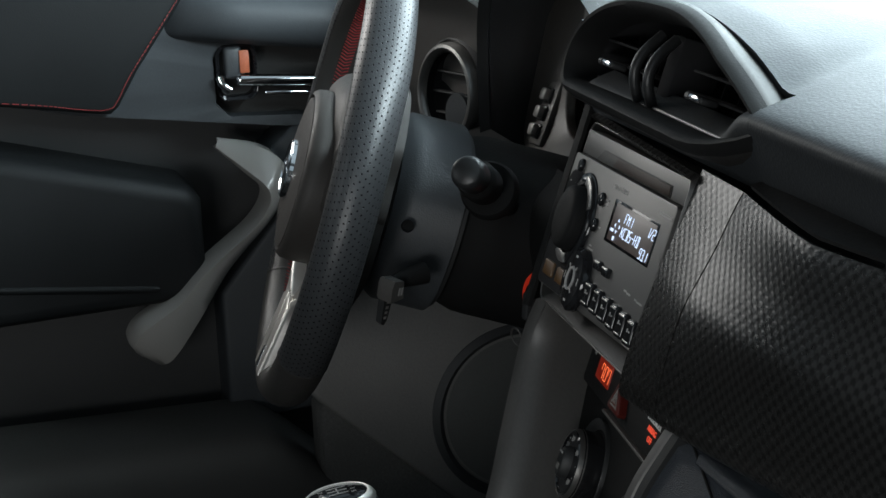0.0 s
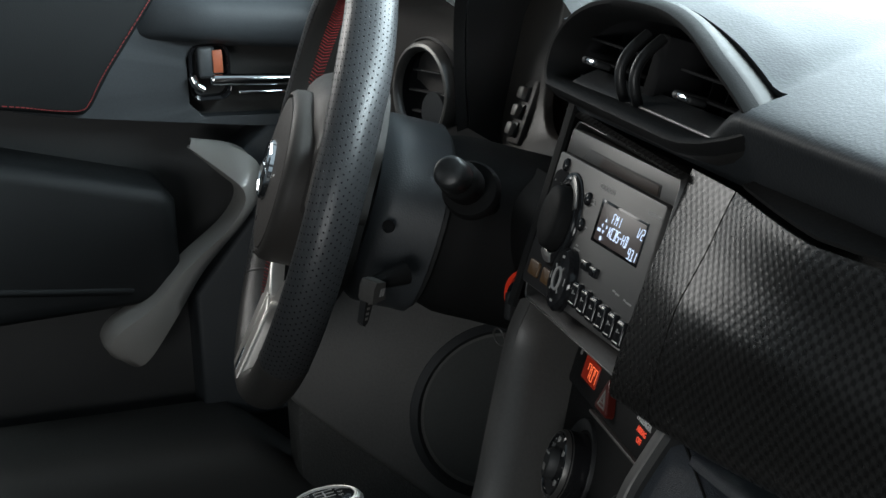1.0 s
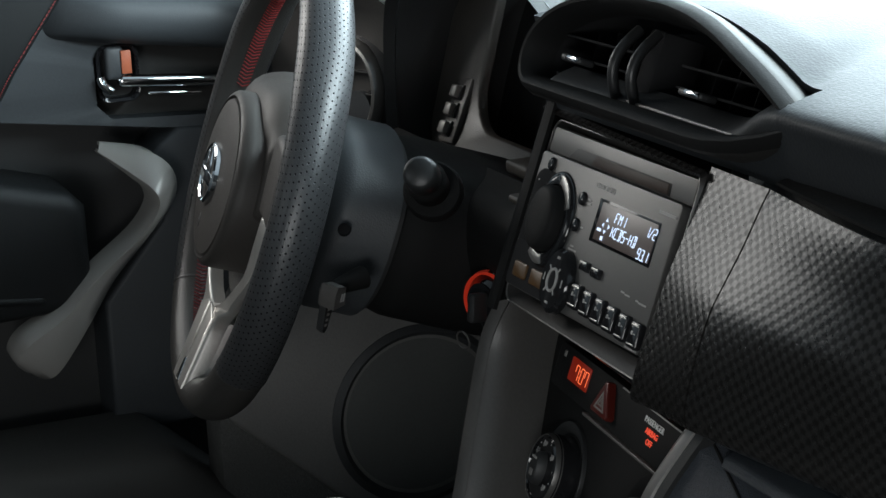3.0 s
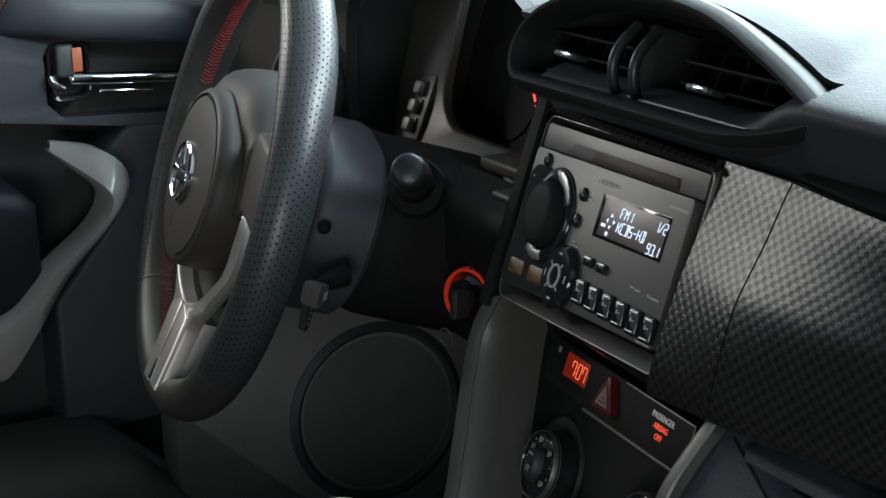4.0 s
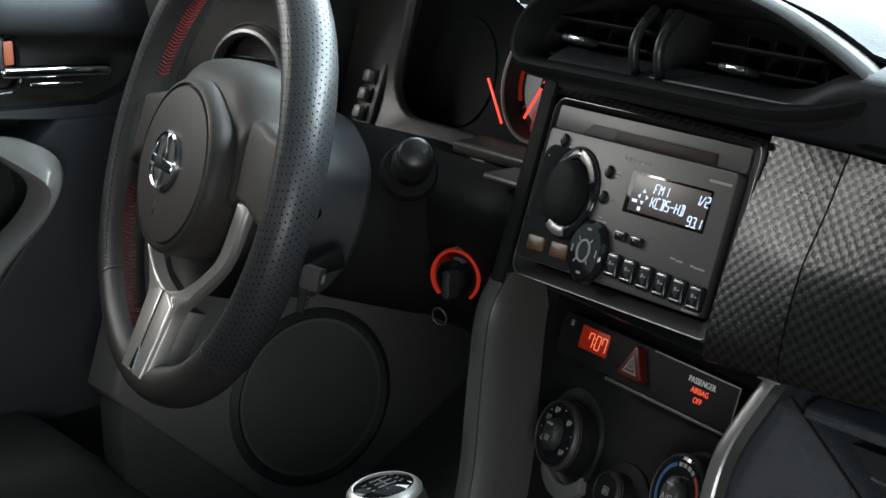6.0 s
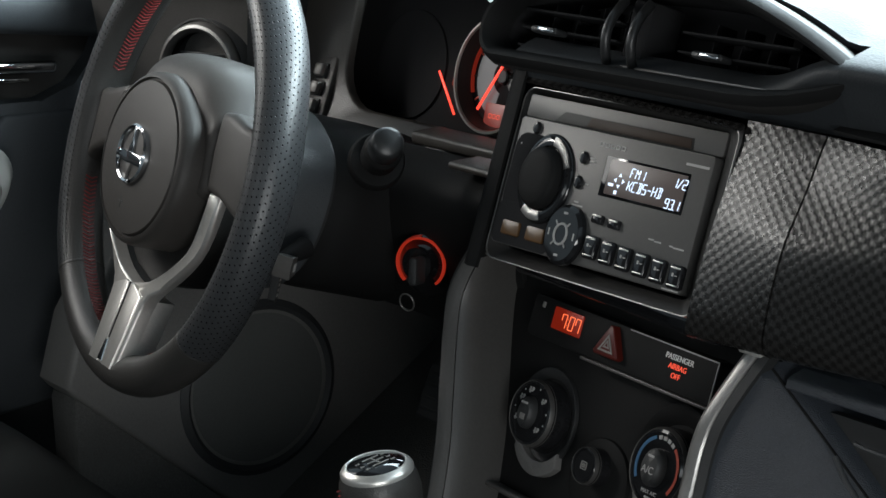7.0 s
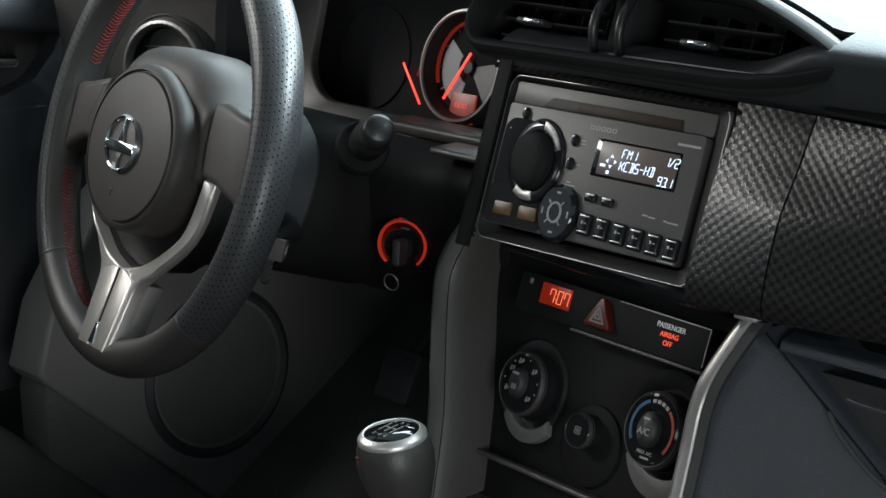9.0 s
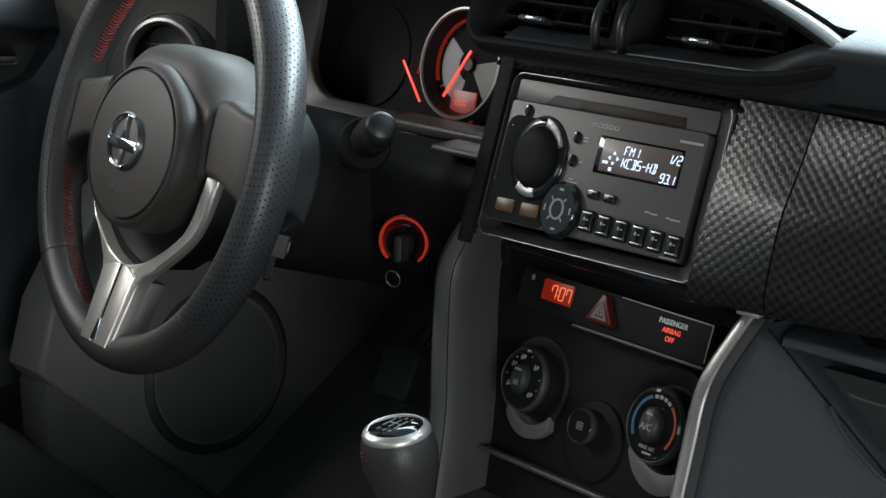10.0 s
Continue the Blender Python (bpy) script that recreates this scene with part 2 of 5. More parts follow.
def ring(outer, inner, z0, z1, zi=None, bev=0.0008):
    """A frame between two outlines of as many points; zi: the height of its inner edge."""
    zi = z1 if zi is None else zi
    bm = bmesh.new()
    loops = []
    for pts, z in ((outer, z0), (outer, z1), (inner, zi), (inner, z0)):
        loops.append([bm.verts.new((x, y, z)) for x, y in pts])
    n = len(outer)
    for a, b in zip(loops, loops[1:] + loops[:1]):
        for k in range(n):
            bm.faces.new((a[k], a[(k + 1) % n], b[(k + 1) % n], b[k]))
    if bev:
        edges = [e for e in bm.edges if all(v in loops[1] for v in e.verts) or all(v in loops[2] for v in e.verts)]
        bmesh.ops.bevel(bm, geom=edges, offset=bev, segments=2, affect="EDGES", profile=0.5)
    return bm


def lathe(profile, n=40, m=None):
    """Turned about z: profile of (radius, height)."""
    bm = bmesh.new()
    rows = []
    for r, z in profile:
        if r < 1e-6:
            rows.append([bm.verts.new((0, 0, z))])
        else:
            rows.append([bm.verts.new((r * math.cos(2 * math.pi * k / n), r * math.sin(2 * math.pi * k / n), z)) for k in range(n)])
    for a, b in zip(rows, rows[1:]):
        for k in range(n):
            j = (k + 1) % n
            if len(a) == 1 and len(b) > 1:
                bm.faces.new((a[0], b[k], b[j]))
            elif len(b) == 1 and len(a) > 1:
                bm.faces.new((a[k], a[j], b[0]))
            elif len(a) > 1:
                bm.faces.new((a[k], a[j], b[j], b[k]))
    if m is not None:
        bmesh.ops.transform(bm, matrix=m, verts=bm.verts)
    return bm


def sheet(rows, thick=0.0, closed=False, lengths=True):
    """A skin over rows of points, with its own lengths as UV; thick: metres to its back."""
    bm = bmesh.new()
    uv = bm.loops.layers.uv.new("UVMap")
    vs = [[bm.verts.new(p) for p in row] for row in rows]
    pos = {}
    for i, row in enumerate(vs):
        d = 0.0
        for j, v in enumerate(row):
            if j:
                d += (v.co - row[j - 1].co).length
            pos[v] = [0.0, d]
    for j in range(len(vs[0])):
        d = 0.0
        for i in range(len(vs)):
            if i:
                d += (vs[i][j].co - vs[i - 1][j].co).length
            pos[vs[i][j]][0] = d
    for i in range(len(vs) - 1):
        n = len(vs[0])
        for j in range(n if closed else n - 1):
            k = (j + 1) % n
            quad = (vs[i][j], vs[i][k], vs[i + 1][k], vs[i + 1][j])
            f = bm.faces.new(quad)
            for lp, v in zip(f.loops, quad):
                a, b = pos[v]
                if closed and k == 0 and v in (vs[i][0], vs[i + 1][0]):
                    b = pos[vs[i][-1]][1] + (vs[i][-1].co - vs[i][0].co).length
                lp[uv].uv = (a, b)
    if thick:
        bmesh.ops.recalc_face_normals(bm, faces=bm.faces)
        bmesh.ops.solidify(bm, geom=bm.faces[:], thickness=thick)
    return bm


def spline(pts, n):
    """n points along a smooth curve through pts."""
    p = [np.array(q, float) for q in pts]
    p = [2 * p[0] - p[1]] + p + [2 * p[-1] - p[-2]]
    out = []
    m = len(pts) - 1
    for k in range(n):
        s = k / (n - 1) * m
        i = min(int(s), m - 1)
        t = s - i
        a, b, c, d = p[i : i + 4]
        out.append(tuple(0.5 * (2 * b + (c - a) * t + (2 * a - 5 * b + 4 * c - d) * t**2 + (3 * b - a - 3 * c + d) * t**3)))
    return out


def tube(path, radii, n=12, closed=False, caps=True):
    """A round bar along a path; radii: one number or one per point."""
    path = [Vector(p) for p in path]
    if isinstance(radii, (int, float)):
        radii = [radii] * len(path)
    rows = []
    up = Vector((0.03, 0.02, 1))
    for k, p in enumerate(path):
        a = path[k - 1] if k or closed else p
        b = path[(k + 1) % len(path)] if k < len(path) - 1 or closed else p
        t = (b - a).normalized()
        s = t.cross(up if abs(t.z) < 0.95 else Vector((0, 1, 0.02))).normalized()
        w = s.cross(t)
        rows.append([p + radii[k] * (math.cos(2 * math.pi * j / n) * s + math.sin(2 * math.pi * j / n) * w) for j in range(n)])
    if closed:
        rows.append(rows[0])
    bm = sheet(rows, closed=True)
    if closed:
        bmesh.ops.remove_doubles(bm, verts=bm.verts, dist=1e-7)
    elif caps:
        for e in (rows[0], rows[-1]):
            bm.faces.new([bm.verts.new(p) for p in e])
        bmesh.ops.remove_doubles(bm, verts=bm.verts, dist=1e-7)
    return bm


def join(*bms):
    out = bmesh.new()
    for b in bms:
        me = bpy.data.meshes.new("joined")
        b.to_mesh(me)
        b.free()
        out.from_mesh(me)
        bpy.data.meshes.remove(me)
    return out


def moved(bm, x=0, y=0, z=0, m=None):
    bmesh.ops.transform(bm, matrix=m if m is not None else Matrix.Translation((x, y, z)), verts=bm.verts)
    return bm


def lettering(text, size, x, y, z, align="LEFT", shear=0.0, depth=0.0002, turn=0):
    """Printed words as a thin raised mesh."""
    cu = bpy.data.curves.new("letters", "FONT")
    cu.body, cu.size, cu.extrude, cu.align_x, cu.shear = text, size, depth, align, shear
    ob = new("letters", cu)
    me = bpy.data.meshes.new_from_object(ob.evaluated_get(bpy.context.evaluated_depsgraph_get()))
    bpy.data.objects.remove(ob)
    bm = bmesh.new()
    bm.from_mesh(me)
    bpy.data.meshes.remove(me)
    return moved(bm, m=Matrix.Translation((x, y, z)) @ Matrix.Rotation(radians(turn), 4, "Z"))


# strokes of a segment display: cells of one unit by two
STROKES = dict(a=(0, 2, 1, 2), b=(1, 2, 1, 1), c=(1, 1, 1, 0), d=(0, 0, 1, 0), e=(0, 0, 0, 1), f=(0, 1, 0, 2), g=(0, 1, 0.5, 1), h=(0.5, 1, 1, 1),
               i=(0, 2, 0.5, 1), j=(0.5, 2, 0.5, 1), k=(1, 2, 0.5, 1), l=(0.5, 1, 0, 0), m=(0.5, 1, 0.5, 0), n=(0.5, 1, 1, 0))
GLYPHS = {"F": "aefg", "M": "efikbc", "1": "bc", "K": "efgkn", "C": "adef", "B": "abcdjmh", "S": "afghcd", "-": "gh", "H": "bcefgh",
          "D": "abcdjm", "/": "kl", "2": "abghed", "9": "abcdfgh", "3": "abcdh", "7": "abcf", "0": "abcdef"}


def segments(text, w, h, x, y, z, stroke, gap=0.45, lean=0.12, depth=0.0002):
    """Words in display segments: each cell w wide and h high."""
    bm = bmesh.new()
    at = x
    for ch in text:
        if ch in ".:":
            for q in ((0,) if ch == "." else (0.55, 1.45)):
                moved_dot = (at - 0.1 * w + lean * q * h / 2, y + q * h / 2)
                r = bmesh.ops.create_cube(bm, size=1)["verts"]
                bmesh.ops.scale(bm, vec=(stroke * 1.2, stroke * 1.2, depth), verts=r)
                bmesh.ops.translate(bm, vec=(*moved_dot, z), verts=r)
            at += 0.25 * w
            continue
        for s in GLYPHS.get(ch, ""):
            x0, y0, x1, y1 = STROKES[s]
            p = Vector((x0 * w + lean * y0 * h / 2, y0 * h / 2, 0))
            q = Vector((x1 * w + lean * y1 * h / 2, y1 * h / 2, 0))
            mid, d = (p + q) / 2, q - p
            r = bmesh.ops.create_cube(bm, size=1)["verts"]
            bmesh.ops.scale(bm, vec=(max(d.length - stroke * 0.5, stroke), stroke, depth), verts=r)
            bmesh.ops.rotate(bm, matrix=Matrix.Rotation(math.atan2(d.y, d.x), 3, "Z"), verts=r)
            bmesh.ops.translate(bm, vec=(at + mid.x, y + mid.y, z), verts=r)
        at += w * (1 + gap)
    return bm

# ---- the car's shell ----


def steps(a, b, n):
    return [a + (b - a) * k / n for k in range(n + 1)]


S20, C20 = math.sin(radians(20.5)), math.cos(radians(20.5))


def setting(name, bm, material, label, category, kind="structure", smooth=40, m=None):
    return tagged(part(name, bm, material, None, label, smooth, m), label, category, "", kind)


setting("ground", box(60, 60, 0.1, (0, 0, -0.38), 0), mat("concrete", (0.22, 0.21, 0.20), 0.8, grain=60, depth=0.002, wear=0.3), "plain grey concrete ground around the car", "ground")
setting("floor", box(1.40, 2.2, 0.04, (0, -0.55, 0.02), 0.01), CARPET, "dark carpeted car floor under the seats and pedals", "floor")
setting("firewall", box(1.46, 0.04, 0.60, (0, 0.50, 0.32), 0.01), CARPET, "dark carpeted bulkhead behind the pedals", "wall")
# unseen shell, added to block overhead and rear light
setting("roof", join(box(1.52, 1.30, 0.03, (0, -0.75, 1.14), 0.01), box(1.40, 0.03, 0.76, (0, -1.60, 0.385), 0.01), box(0.14, 0.03, 0.38, (-0.63, -1.60, 0.95), 0.01), box(0.14, 0.03, 0.38, (0.63, -1.60, 0.95), 0.01), box(1.40, 0.24, 0.03, (0, -1.50, 1.14), 0.01)), SOFT, "unseen dark roof lining and rear wall keeping light out of the cabin", "ceiling")
# the driver's side over the belt line with its window opening, and the closed rear: unseen, to shape the light
pillars = [(-1.60, 0.62), (-1.04, 0.62), (-1.04, 1.14), (-1.60, 1.14)]
SIDEWALL = axes((-0.78, 0, 0), (0, 1, 0), (0, 0, 1))
wall_left = [prism(pillars, -0.03, 0.03, 0.01), prism([(-1.04, 1.08), (-0.02, 1.08), (-0.10, 1.14), (-1.04, 1.14)], -0.03, 0.03, 0.01), prism([(-0.02, 1.08), (0.50, 0.64), (0.56, 0.64), (-0.10, 1.14)], -0.03, 0.03, 0.01)]
setting("wall_left", moved(join(*wall_left), m=SIDEWALL), SOFT, "unseen dark roof rail and pillars framing the light of the driver's window", "wall")
# unseen panel added where the seat back would keep light off the door
setting("seat_light_block", box(0.62, 0.05, 0.66, (-0.40, -0.82, 0.37), 0.02, 3), SOFT, "unseen dark panel blocking light as the driver's seat back would", "wall")
# unseen walls added to cut the light from behind the passenger doorway
setting("light_block_right", join(box(0.06, 0.54, 1.10, (0.78, -1.33, 0.59), 0.02, 3), box(1.60, 0.06, 2.20, (1.62, -1.62, 0.77), 0.02), box(0.06, 2.2, 1.30, (2.40, -0.50, 0.32), 0.02)), SOFT, "unseen dark walls blocking light from the passenger's side", "wall")
setting("tunnel", box(0.24, 1.4, 0.24, (0.0, -0.60, 0.14), 0.03, 3), SOFT, "black centre tunnel between the seats", "trim")
# side of the footwell and the sill under the driver's door
SIDE = axes((-0.60, 0, 0), (0, 1, 0), (0, 0, 1))
kick = [(-0.094, 0.262), (-0.086, 0.252), (0.10, 0.082), (0.45, 0.05), (0.45, 0.47), (0.05, 0.45), (-0.02, 0.40), (-0.075, 0.32)]
setting("kick_panel", moved(prism(kick, -0.05, 0.0, 0.006, 3), m=SIDE), KICK, "warm grey plastic kick panel beside the footwell", "trim")
sill = spline([(-0.74, 0.222), (-0.66, 0.222), (-0.62, 0.219), (-0.597, 0.208), (-0.588, 0.18), (-0.570, 0.08), (-0.54, 0.04)], 22)
setting("footwell_side", box(0.05, 0.58, 0.26, (-0.632, 0.205, 0.12), 0.01), CARPET, "dark carpet along the footwell side", "trim")


def sill_top(y):
    """The sill runs level beside the seat and sinks along the lower edge of the kick panel."""
    return 0.222 - 0.92 * max(0.0, y + 0.125) if y < 0.05 else max(0.03, 0.061 - 0.4 * (y - 0.05))


setting("door_sill", sheet([[(x, y, z * sill_top(y) / 0.222) for x, z in sill] for y in steps(-1.3, -0.15, 6) + steps(-0.13, 0.12, 14)], 0.004), SILL, "dark plastic door sill along the floor", "trim")
setting("toe_board", sheet([[(x, y, z) for y, z in ((-0.30, 0.035), (-0.10, 0.05), (0.10, 0.085), (0.35, 0.24), (0.48, 0.40))] for x in (-0.60, -0.45, -0.30, -0.13)], 0.006), CARPET, "dark carpeted toe board under the pedals", "floor")

# ---- dashboard ----
dash = thing("dashboard", Matrix.Translation((0, 0.05, 0.30)), "black grained dashboard with a carbon-look panel over the glovebox", "dashboard")


def world_part(name, bm, material, parent, label="", smooth=40):
    """A part built in the car's own metres."""
    root = parent
    while root.parent:
        root = root.parent
    return part(name, moved(bm, m=root.matrix_world.inverted()), material, parent, label, smooth)


def swept(profile, xs, thick=0.0, lift=None):
    """A profile of (y, z) drawn along x."""
    return sheet([[(x, y + (lift(x)[0] if lift else 0), z + (lift(x)[1] if lift else 0)) for y, z in profile] for x in xs], thick)


top_profile = spline([(0.50, 0.575), (0.36, 0.602), (0.26, 0.630), (0.20, 0.644), (0.16, 0.650), (0.10, 0.648), (0.06, 0.6425), (0.034, 0.6370), (0.016, 0.6320), (0.0088, 0.6282), (0.0070, 0.6235), (0.0092, 0.616), (0.0135, 0.601), (0.0195, 0.586)], 66)


def pod_edge(x):
    """The upper edge of the vent pod in its own plane: blunt towards the driver, a point towards the passenger."""
    if x > 0.02:
        return 0.008 + 0.052 * max(0.0, 1 - ((x - 0.02) / 0.185) ** 2)
    return 0.008 + 0.052 * max(0.0, 1 - ((0.02 - x) / 0.175) ** 2.6) ** 0.5


def pod_top(x):
    """The height of the vent pod's edge at x."""
    return 0.6137 + C20 * (pod_edge(x) - 0.001) + S20 * (0.055 * (min(x, 0.13) + 0.02) - 0.13 * max(0.0, x - 0.13) - 0.004)


def over_pod(x):
    """A row of the pad that swells over the vent pod."""
    rise = [(y, max(z, pod_top(x) - 0.0005 - 0.10 * max(0.0, y - 0.06))) for y, z in top_profile if y > 0.031]
    return [(x, y, z) for y, z in rise]


behind_hood = [q for q in top_profile if q[0] > 0.20] + [(0.200, 0.640), (0.198, 0.60)]
top = [swept(top_profile, steps(0.182, 0.72, 10), 0.004), sheet([over_pod(x) for x in steps(-0.1655, 0.1822, 40)], 0.004),
       swept(behind_hood, steps(-0.512, -0.1655, 6), 0.004), swept([q for q in top_profile if q[0] > 0.03], steps(-0.72, -0.512, 5), 0.004)]
world_part("top_pad", join(*top), PAD, dash, "grained vinyl dash top catching the daylight")
world_part("defroster_panel", box(1.30, 0.17, 0.010, (0.0, 0.432, 0.604), 0.004), SOFT, dash)
carbon = spline([(0.008, 0.588), (0.003, 0.580), (-0.008, 0.560), (-0.018, 0.544), (-0.0265, 0.530), (-0.0345, 0.510), (-0.0405, 0.490), (-0.043, 0.476), (-0.039, 0.467), (-0.020, 0.463)], 36)
def panel_row(x):
    """The panel falls away towards the passenger's door and stands steeper there."""
    d = max(0.0, x - 0.175)
    e = max(0.0, d - 0.08)
    away = 0.25 * min(0.08, d) ** 2 + 0.04 * e + 0.6 * min(0.10, e) ** 2 + 0.12 * max(0.0, e - 0.10)
    steep = 0.28 * min(1.0, d / 0.12)
    return [(x, y + away - steep * (z - 0.51), z + 0.010 * d) for y, z in carbon]


world_part("carbon_panel", sheet([panel_row(x) for x in steps(0.1752, 0.72, 36)], 0.004), WEAVE, dash, "grey carbon-look panel over the glovebox")
cap_rows = [[(x, 0.034, 0.594), tuple(Vector(panel_row(x)[0]) + Vector((0, 0.004, 0.0015)))] for x in steps(0.1752, 0.72, 36)]
world_part("panel_cap", sheet(cap_rows, 0.002), MATTE, dash)


def flat(z, proud):
    """The y of the radio's leaning plane at a height, with a margin towards the cabin."""
    return 0.374 * (z - 0.55) - proud


def right_row(s):
    """A row of the panel from the radio's frame (0) to the seam (1): flatter near the radio."""
    return [(0.1106 + (0.1737 - 0.1106) * s, (1 - s) * (0.30 * y + 0.70 * (flat(z, 0.0025 + 0.0085 * min(1.0, max(0.0, (0.585 - z) / 0.1))))) + s * y, z) for y, z in carbon]


frame_right = sheet([right_row(s) for s in steps(0, 1, 5)], 0.004)
frame_top = sheet([[(x, flat(z, -0.0006 + 0.068 * x - 0.001 * k), z) for k, z in enumerate((0.5862, 0.5850, 0.5835))] for x in steps(-0.122, 0.1106, 6)], 0.004)
side_round = [(-0.1025, 0.0), (-0.1100, -0.0008), (-0.1160, 0.0012), (-0.1200, 0.0055), (-0.1220, 0.0130), (-0.1225, 0.060), (-0.1225, 0.16)]
world_part("radio_side", sheet([[(x, flat(z, -0.003) + y, z) for x, y in side_round] for z in steps(0.597, 0.462, 16)], 0.003), MATTE, dash, "rounded black side of the radio housing")
world_part("radio_surround", join(frame_right, frame_top), WEAVE, dash, "grey carbon-look panel round the radio")
nose = [(0.016, 0.6317), (0.0090, 0.6280), (0.0072, 0.6233), (0.0094, 0.616), (0.0197, 0.586)]
band = [(0.040, 0.609), (0.030, 0.606), (0.022, 0.602), (0.018, 0.594), (0.020, 0.586)]


def band_row(x):
    """The shaded band under the vents swells into the nose of the dash pad."""
    t = min(1.0, max(0.0, (x - 0.09) / 0.092))
    t = t * t * (3 - 2 * t)
    return spline([(x, a[0] + (b[0] - a[0]) * t, a[1] + (b[1] - a[1]) * t) for a, b in zip(band, nose)], 16)


world_part("under_vent_band", sheet([band_row(x) for x in steps(-0.118, 0.1825, 32)], 0.003), PAD, dash)
low = spline([(0.060, 0.505), (0.030, 0.490), (0.022, 0.460), (0.030, 0.420), (0.045, 0.385), (0.075, 0.372), (0.30, 0.372)], 24)
world_part("lower_panel", swept(low, steps(-0.66, -0.118, 10), 0.004), MATTE, dash, "black lower dashboard over the footwell")
for y, z, x0, h in ((0.072, 0.507, -0.305, 0.010), (0.030, 0.5075, -0.205, 0.006)):
    world_part("lower_ledge", box(-0.124 - x0, 0.030, h, ((x0 - 0.124) / 2, y + 0.012, z), 0.003, 3), CHEEK, dash, "rounded ledge under the instruments")
# flat end panel round the driver's side vent
side_top = [(0.020, 0.618), (0.040, 0.600), (0.046, 0.575), (0.050, 0.540), (0.048, 0.500), (0.040, 0.470), (0.040, 0.440)]
world_part("end_panel", sheet([[(x, y + 0.32 * (x + 0.60), z) for y, z in spline(side_top, 18)] for x in steps(-0.70, -0.512, 6)], 0.004), GREY, dash, "grey plastic end of the dashboard")

# instrument hood: a black arch over the gauges
arch = [(-0.508, 0.47), (-0.509, 0.55), (-0.497, 0.610), (-0.455, 0.655), (-0.377, 0.675), (-0.29, 0.668), (-0.225, 0.645), (-0.170, 0.620)]
arch = spline(arch, 40)
world_part("gauge_hood", sheet([[(x + 0.02 * s, y, z - 0.02 * s) for x, z in arch] for y, s in ((0.060, 0.25), (0.052, 0.0), (0.066, -0.15), (0.22, 0.0))], 0.004), BLACK, dash, "black hood over the instruments")

# ---- instrument cluster ----
cluster = thing("instrument_cluster", axes((-0.377, 0.155, 0.53), (1, 0, 0), (0, 0.26, 0.96)), "dark instrument cluster with red needles and a white tachometer", "gauges")
part("backing", prism(rrect(-0.150, -0.060, 0.170, 0.095, 0.03), -0.02, -0.004, 0.001), DEEP, cluster)
tach = part("tachometer", lathe([(0.0, 0.0), (0.045, 0.0), (0.045, -0.006)], 48, Matrix.Translation((0.081, 0.014, 0.0))), DEEP, cluster, "white and black tachometer face")
part("tach_cone", lathe([(0.0405, 0.001), (0.0440, 0.0135)], 56, Matrix.Translation((0.081, 0.014, 0.0))), SATINBLACK, tach)
part("tach_rim", lathe([(0.0440, 0.0120), (0.0452, 0.0150), (0.0472, 0.0145), (0.0482, -0.004)], 56, Matrix.Translation((0.081, 0.014, 0.0))), SATIN, tach, "bright metal rim")


def sector(a0, a1, r0, r1, z0, z1):
    return prism(arc(0.081, 0.014, r1, r1, a0, a1, 20) + arc(0.081, 0.014, r0, r0, a1, a0, 20), z0, z1, 0)


part("white_sector", sector(142, 256, 0.014, 0.0340, 0.0002, 0.0008), DIALFACE, tach, "white sector of the dial")
part("grey_sector", sector(-52, 12, 0.006, 0.0345, 0.0002, 0.0008), SWITCH, tach)
part("red_band", sector(112, 205, 0.0380, 0.0402, 0.0002, 0.0024), GLOW_DIM, tach, "dimly lit red band")
part("red_band", sector(-18, 40, 0.0380, 0.0402, 0.0002, 0.0024), GLOW_DIM, tach)
part("needle", moved(box(0.0023, 0.048, 0.0016, (0, 0.020, 0.004), 0.0006), m=Matrix.Translation((0.060, -0.012, 0)) @ Matrix.Rotation(radians(-30), 4, "Z")), GLOW_RED, tach, "lit red needle")
part("needle_cap", lathe([(0.006, 0.001), (0.006, 0.003), (0.005, 0.004), (0, 0.004)], 24, Matrix.Translation((0.081, 0.014, 0))), BLACK, tach)
part("red_display", prism(rrect(0.066, -0.033, 0.096, -0.008, 0.002), 0.0012, 0.0024, 0.0004), GLOW_DIM, tach, "small red display")
part("display_digits", segments("000", 0.0034, 0.0032, 0.072, -0.020, 0.0027, 0.0006), GLOW_TEXT, tach)
for k in range(9):
    a = radians(215 - k * 30)
    part("tick", moved(box(0.0016, 0.006, 0.0006, (0, 0.036, 0.0008), 0.0002), m=Matrix.Translation((0.081, 0.014, 0)) @ Matrix.Rotation(a - math.pi / 2, 4, "Z")), BLACK if k % 2 else RED, tach)
speedo = part("speedometer", lathe([(0.0, 0.0), (0.046, 0.0), (0.046, -0.006)], 40, Matrix.Translation((-0.045, 0.010, -0.002))), DEEP, cluster, "black speedometer face")
part("needle", moved(box(0.0019, 0.044, 0.0016, (0, 0.0225, 0.004), 0.0006), m=Matrix.Translation((0.031, -0.024, 0)) @ Matrix.Rotation(radians(42), 4, "Z")), GLOW_RED, speedo, "lit red needle")
part("fuel_needle", moved(box(0.003, 0.017, 0.0016, (0, 0.008, 0.004), 0.0006), m=Matrix.Translation((0.0225, 0.000, 0)) @ Matrix.Rotation(radians(-12), 4, "Z")), GLOW_DIM, cluster)
part("visor", box(0.05, 0.004, 0.03, (0.010, -0.045, 0.010), 0.001), GREY, cluster)
bez_out = rrect(-0.126, -0.062, 0.20, 0.14, 0.030, 6)
bez_in = rrect(-0.074, -0.034, 0.185, 0.13, 0.040, 6)
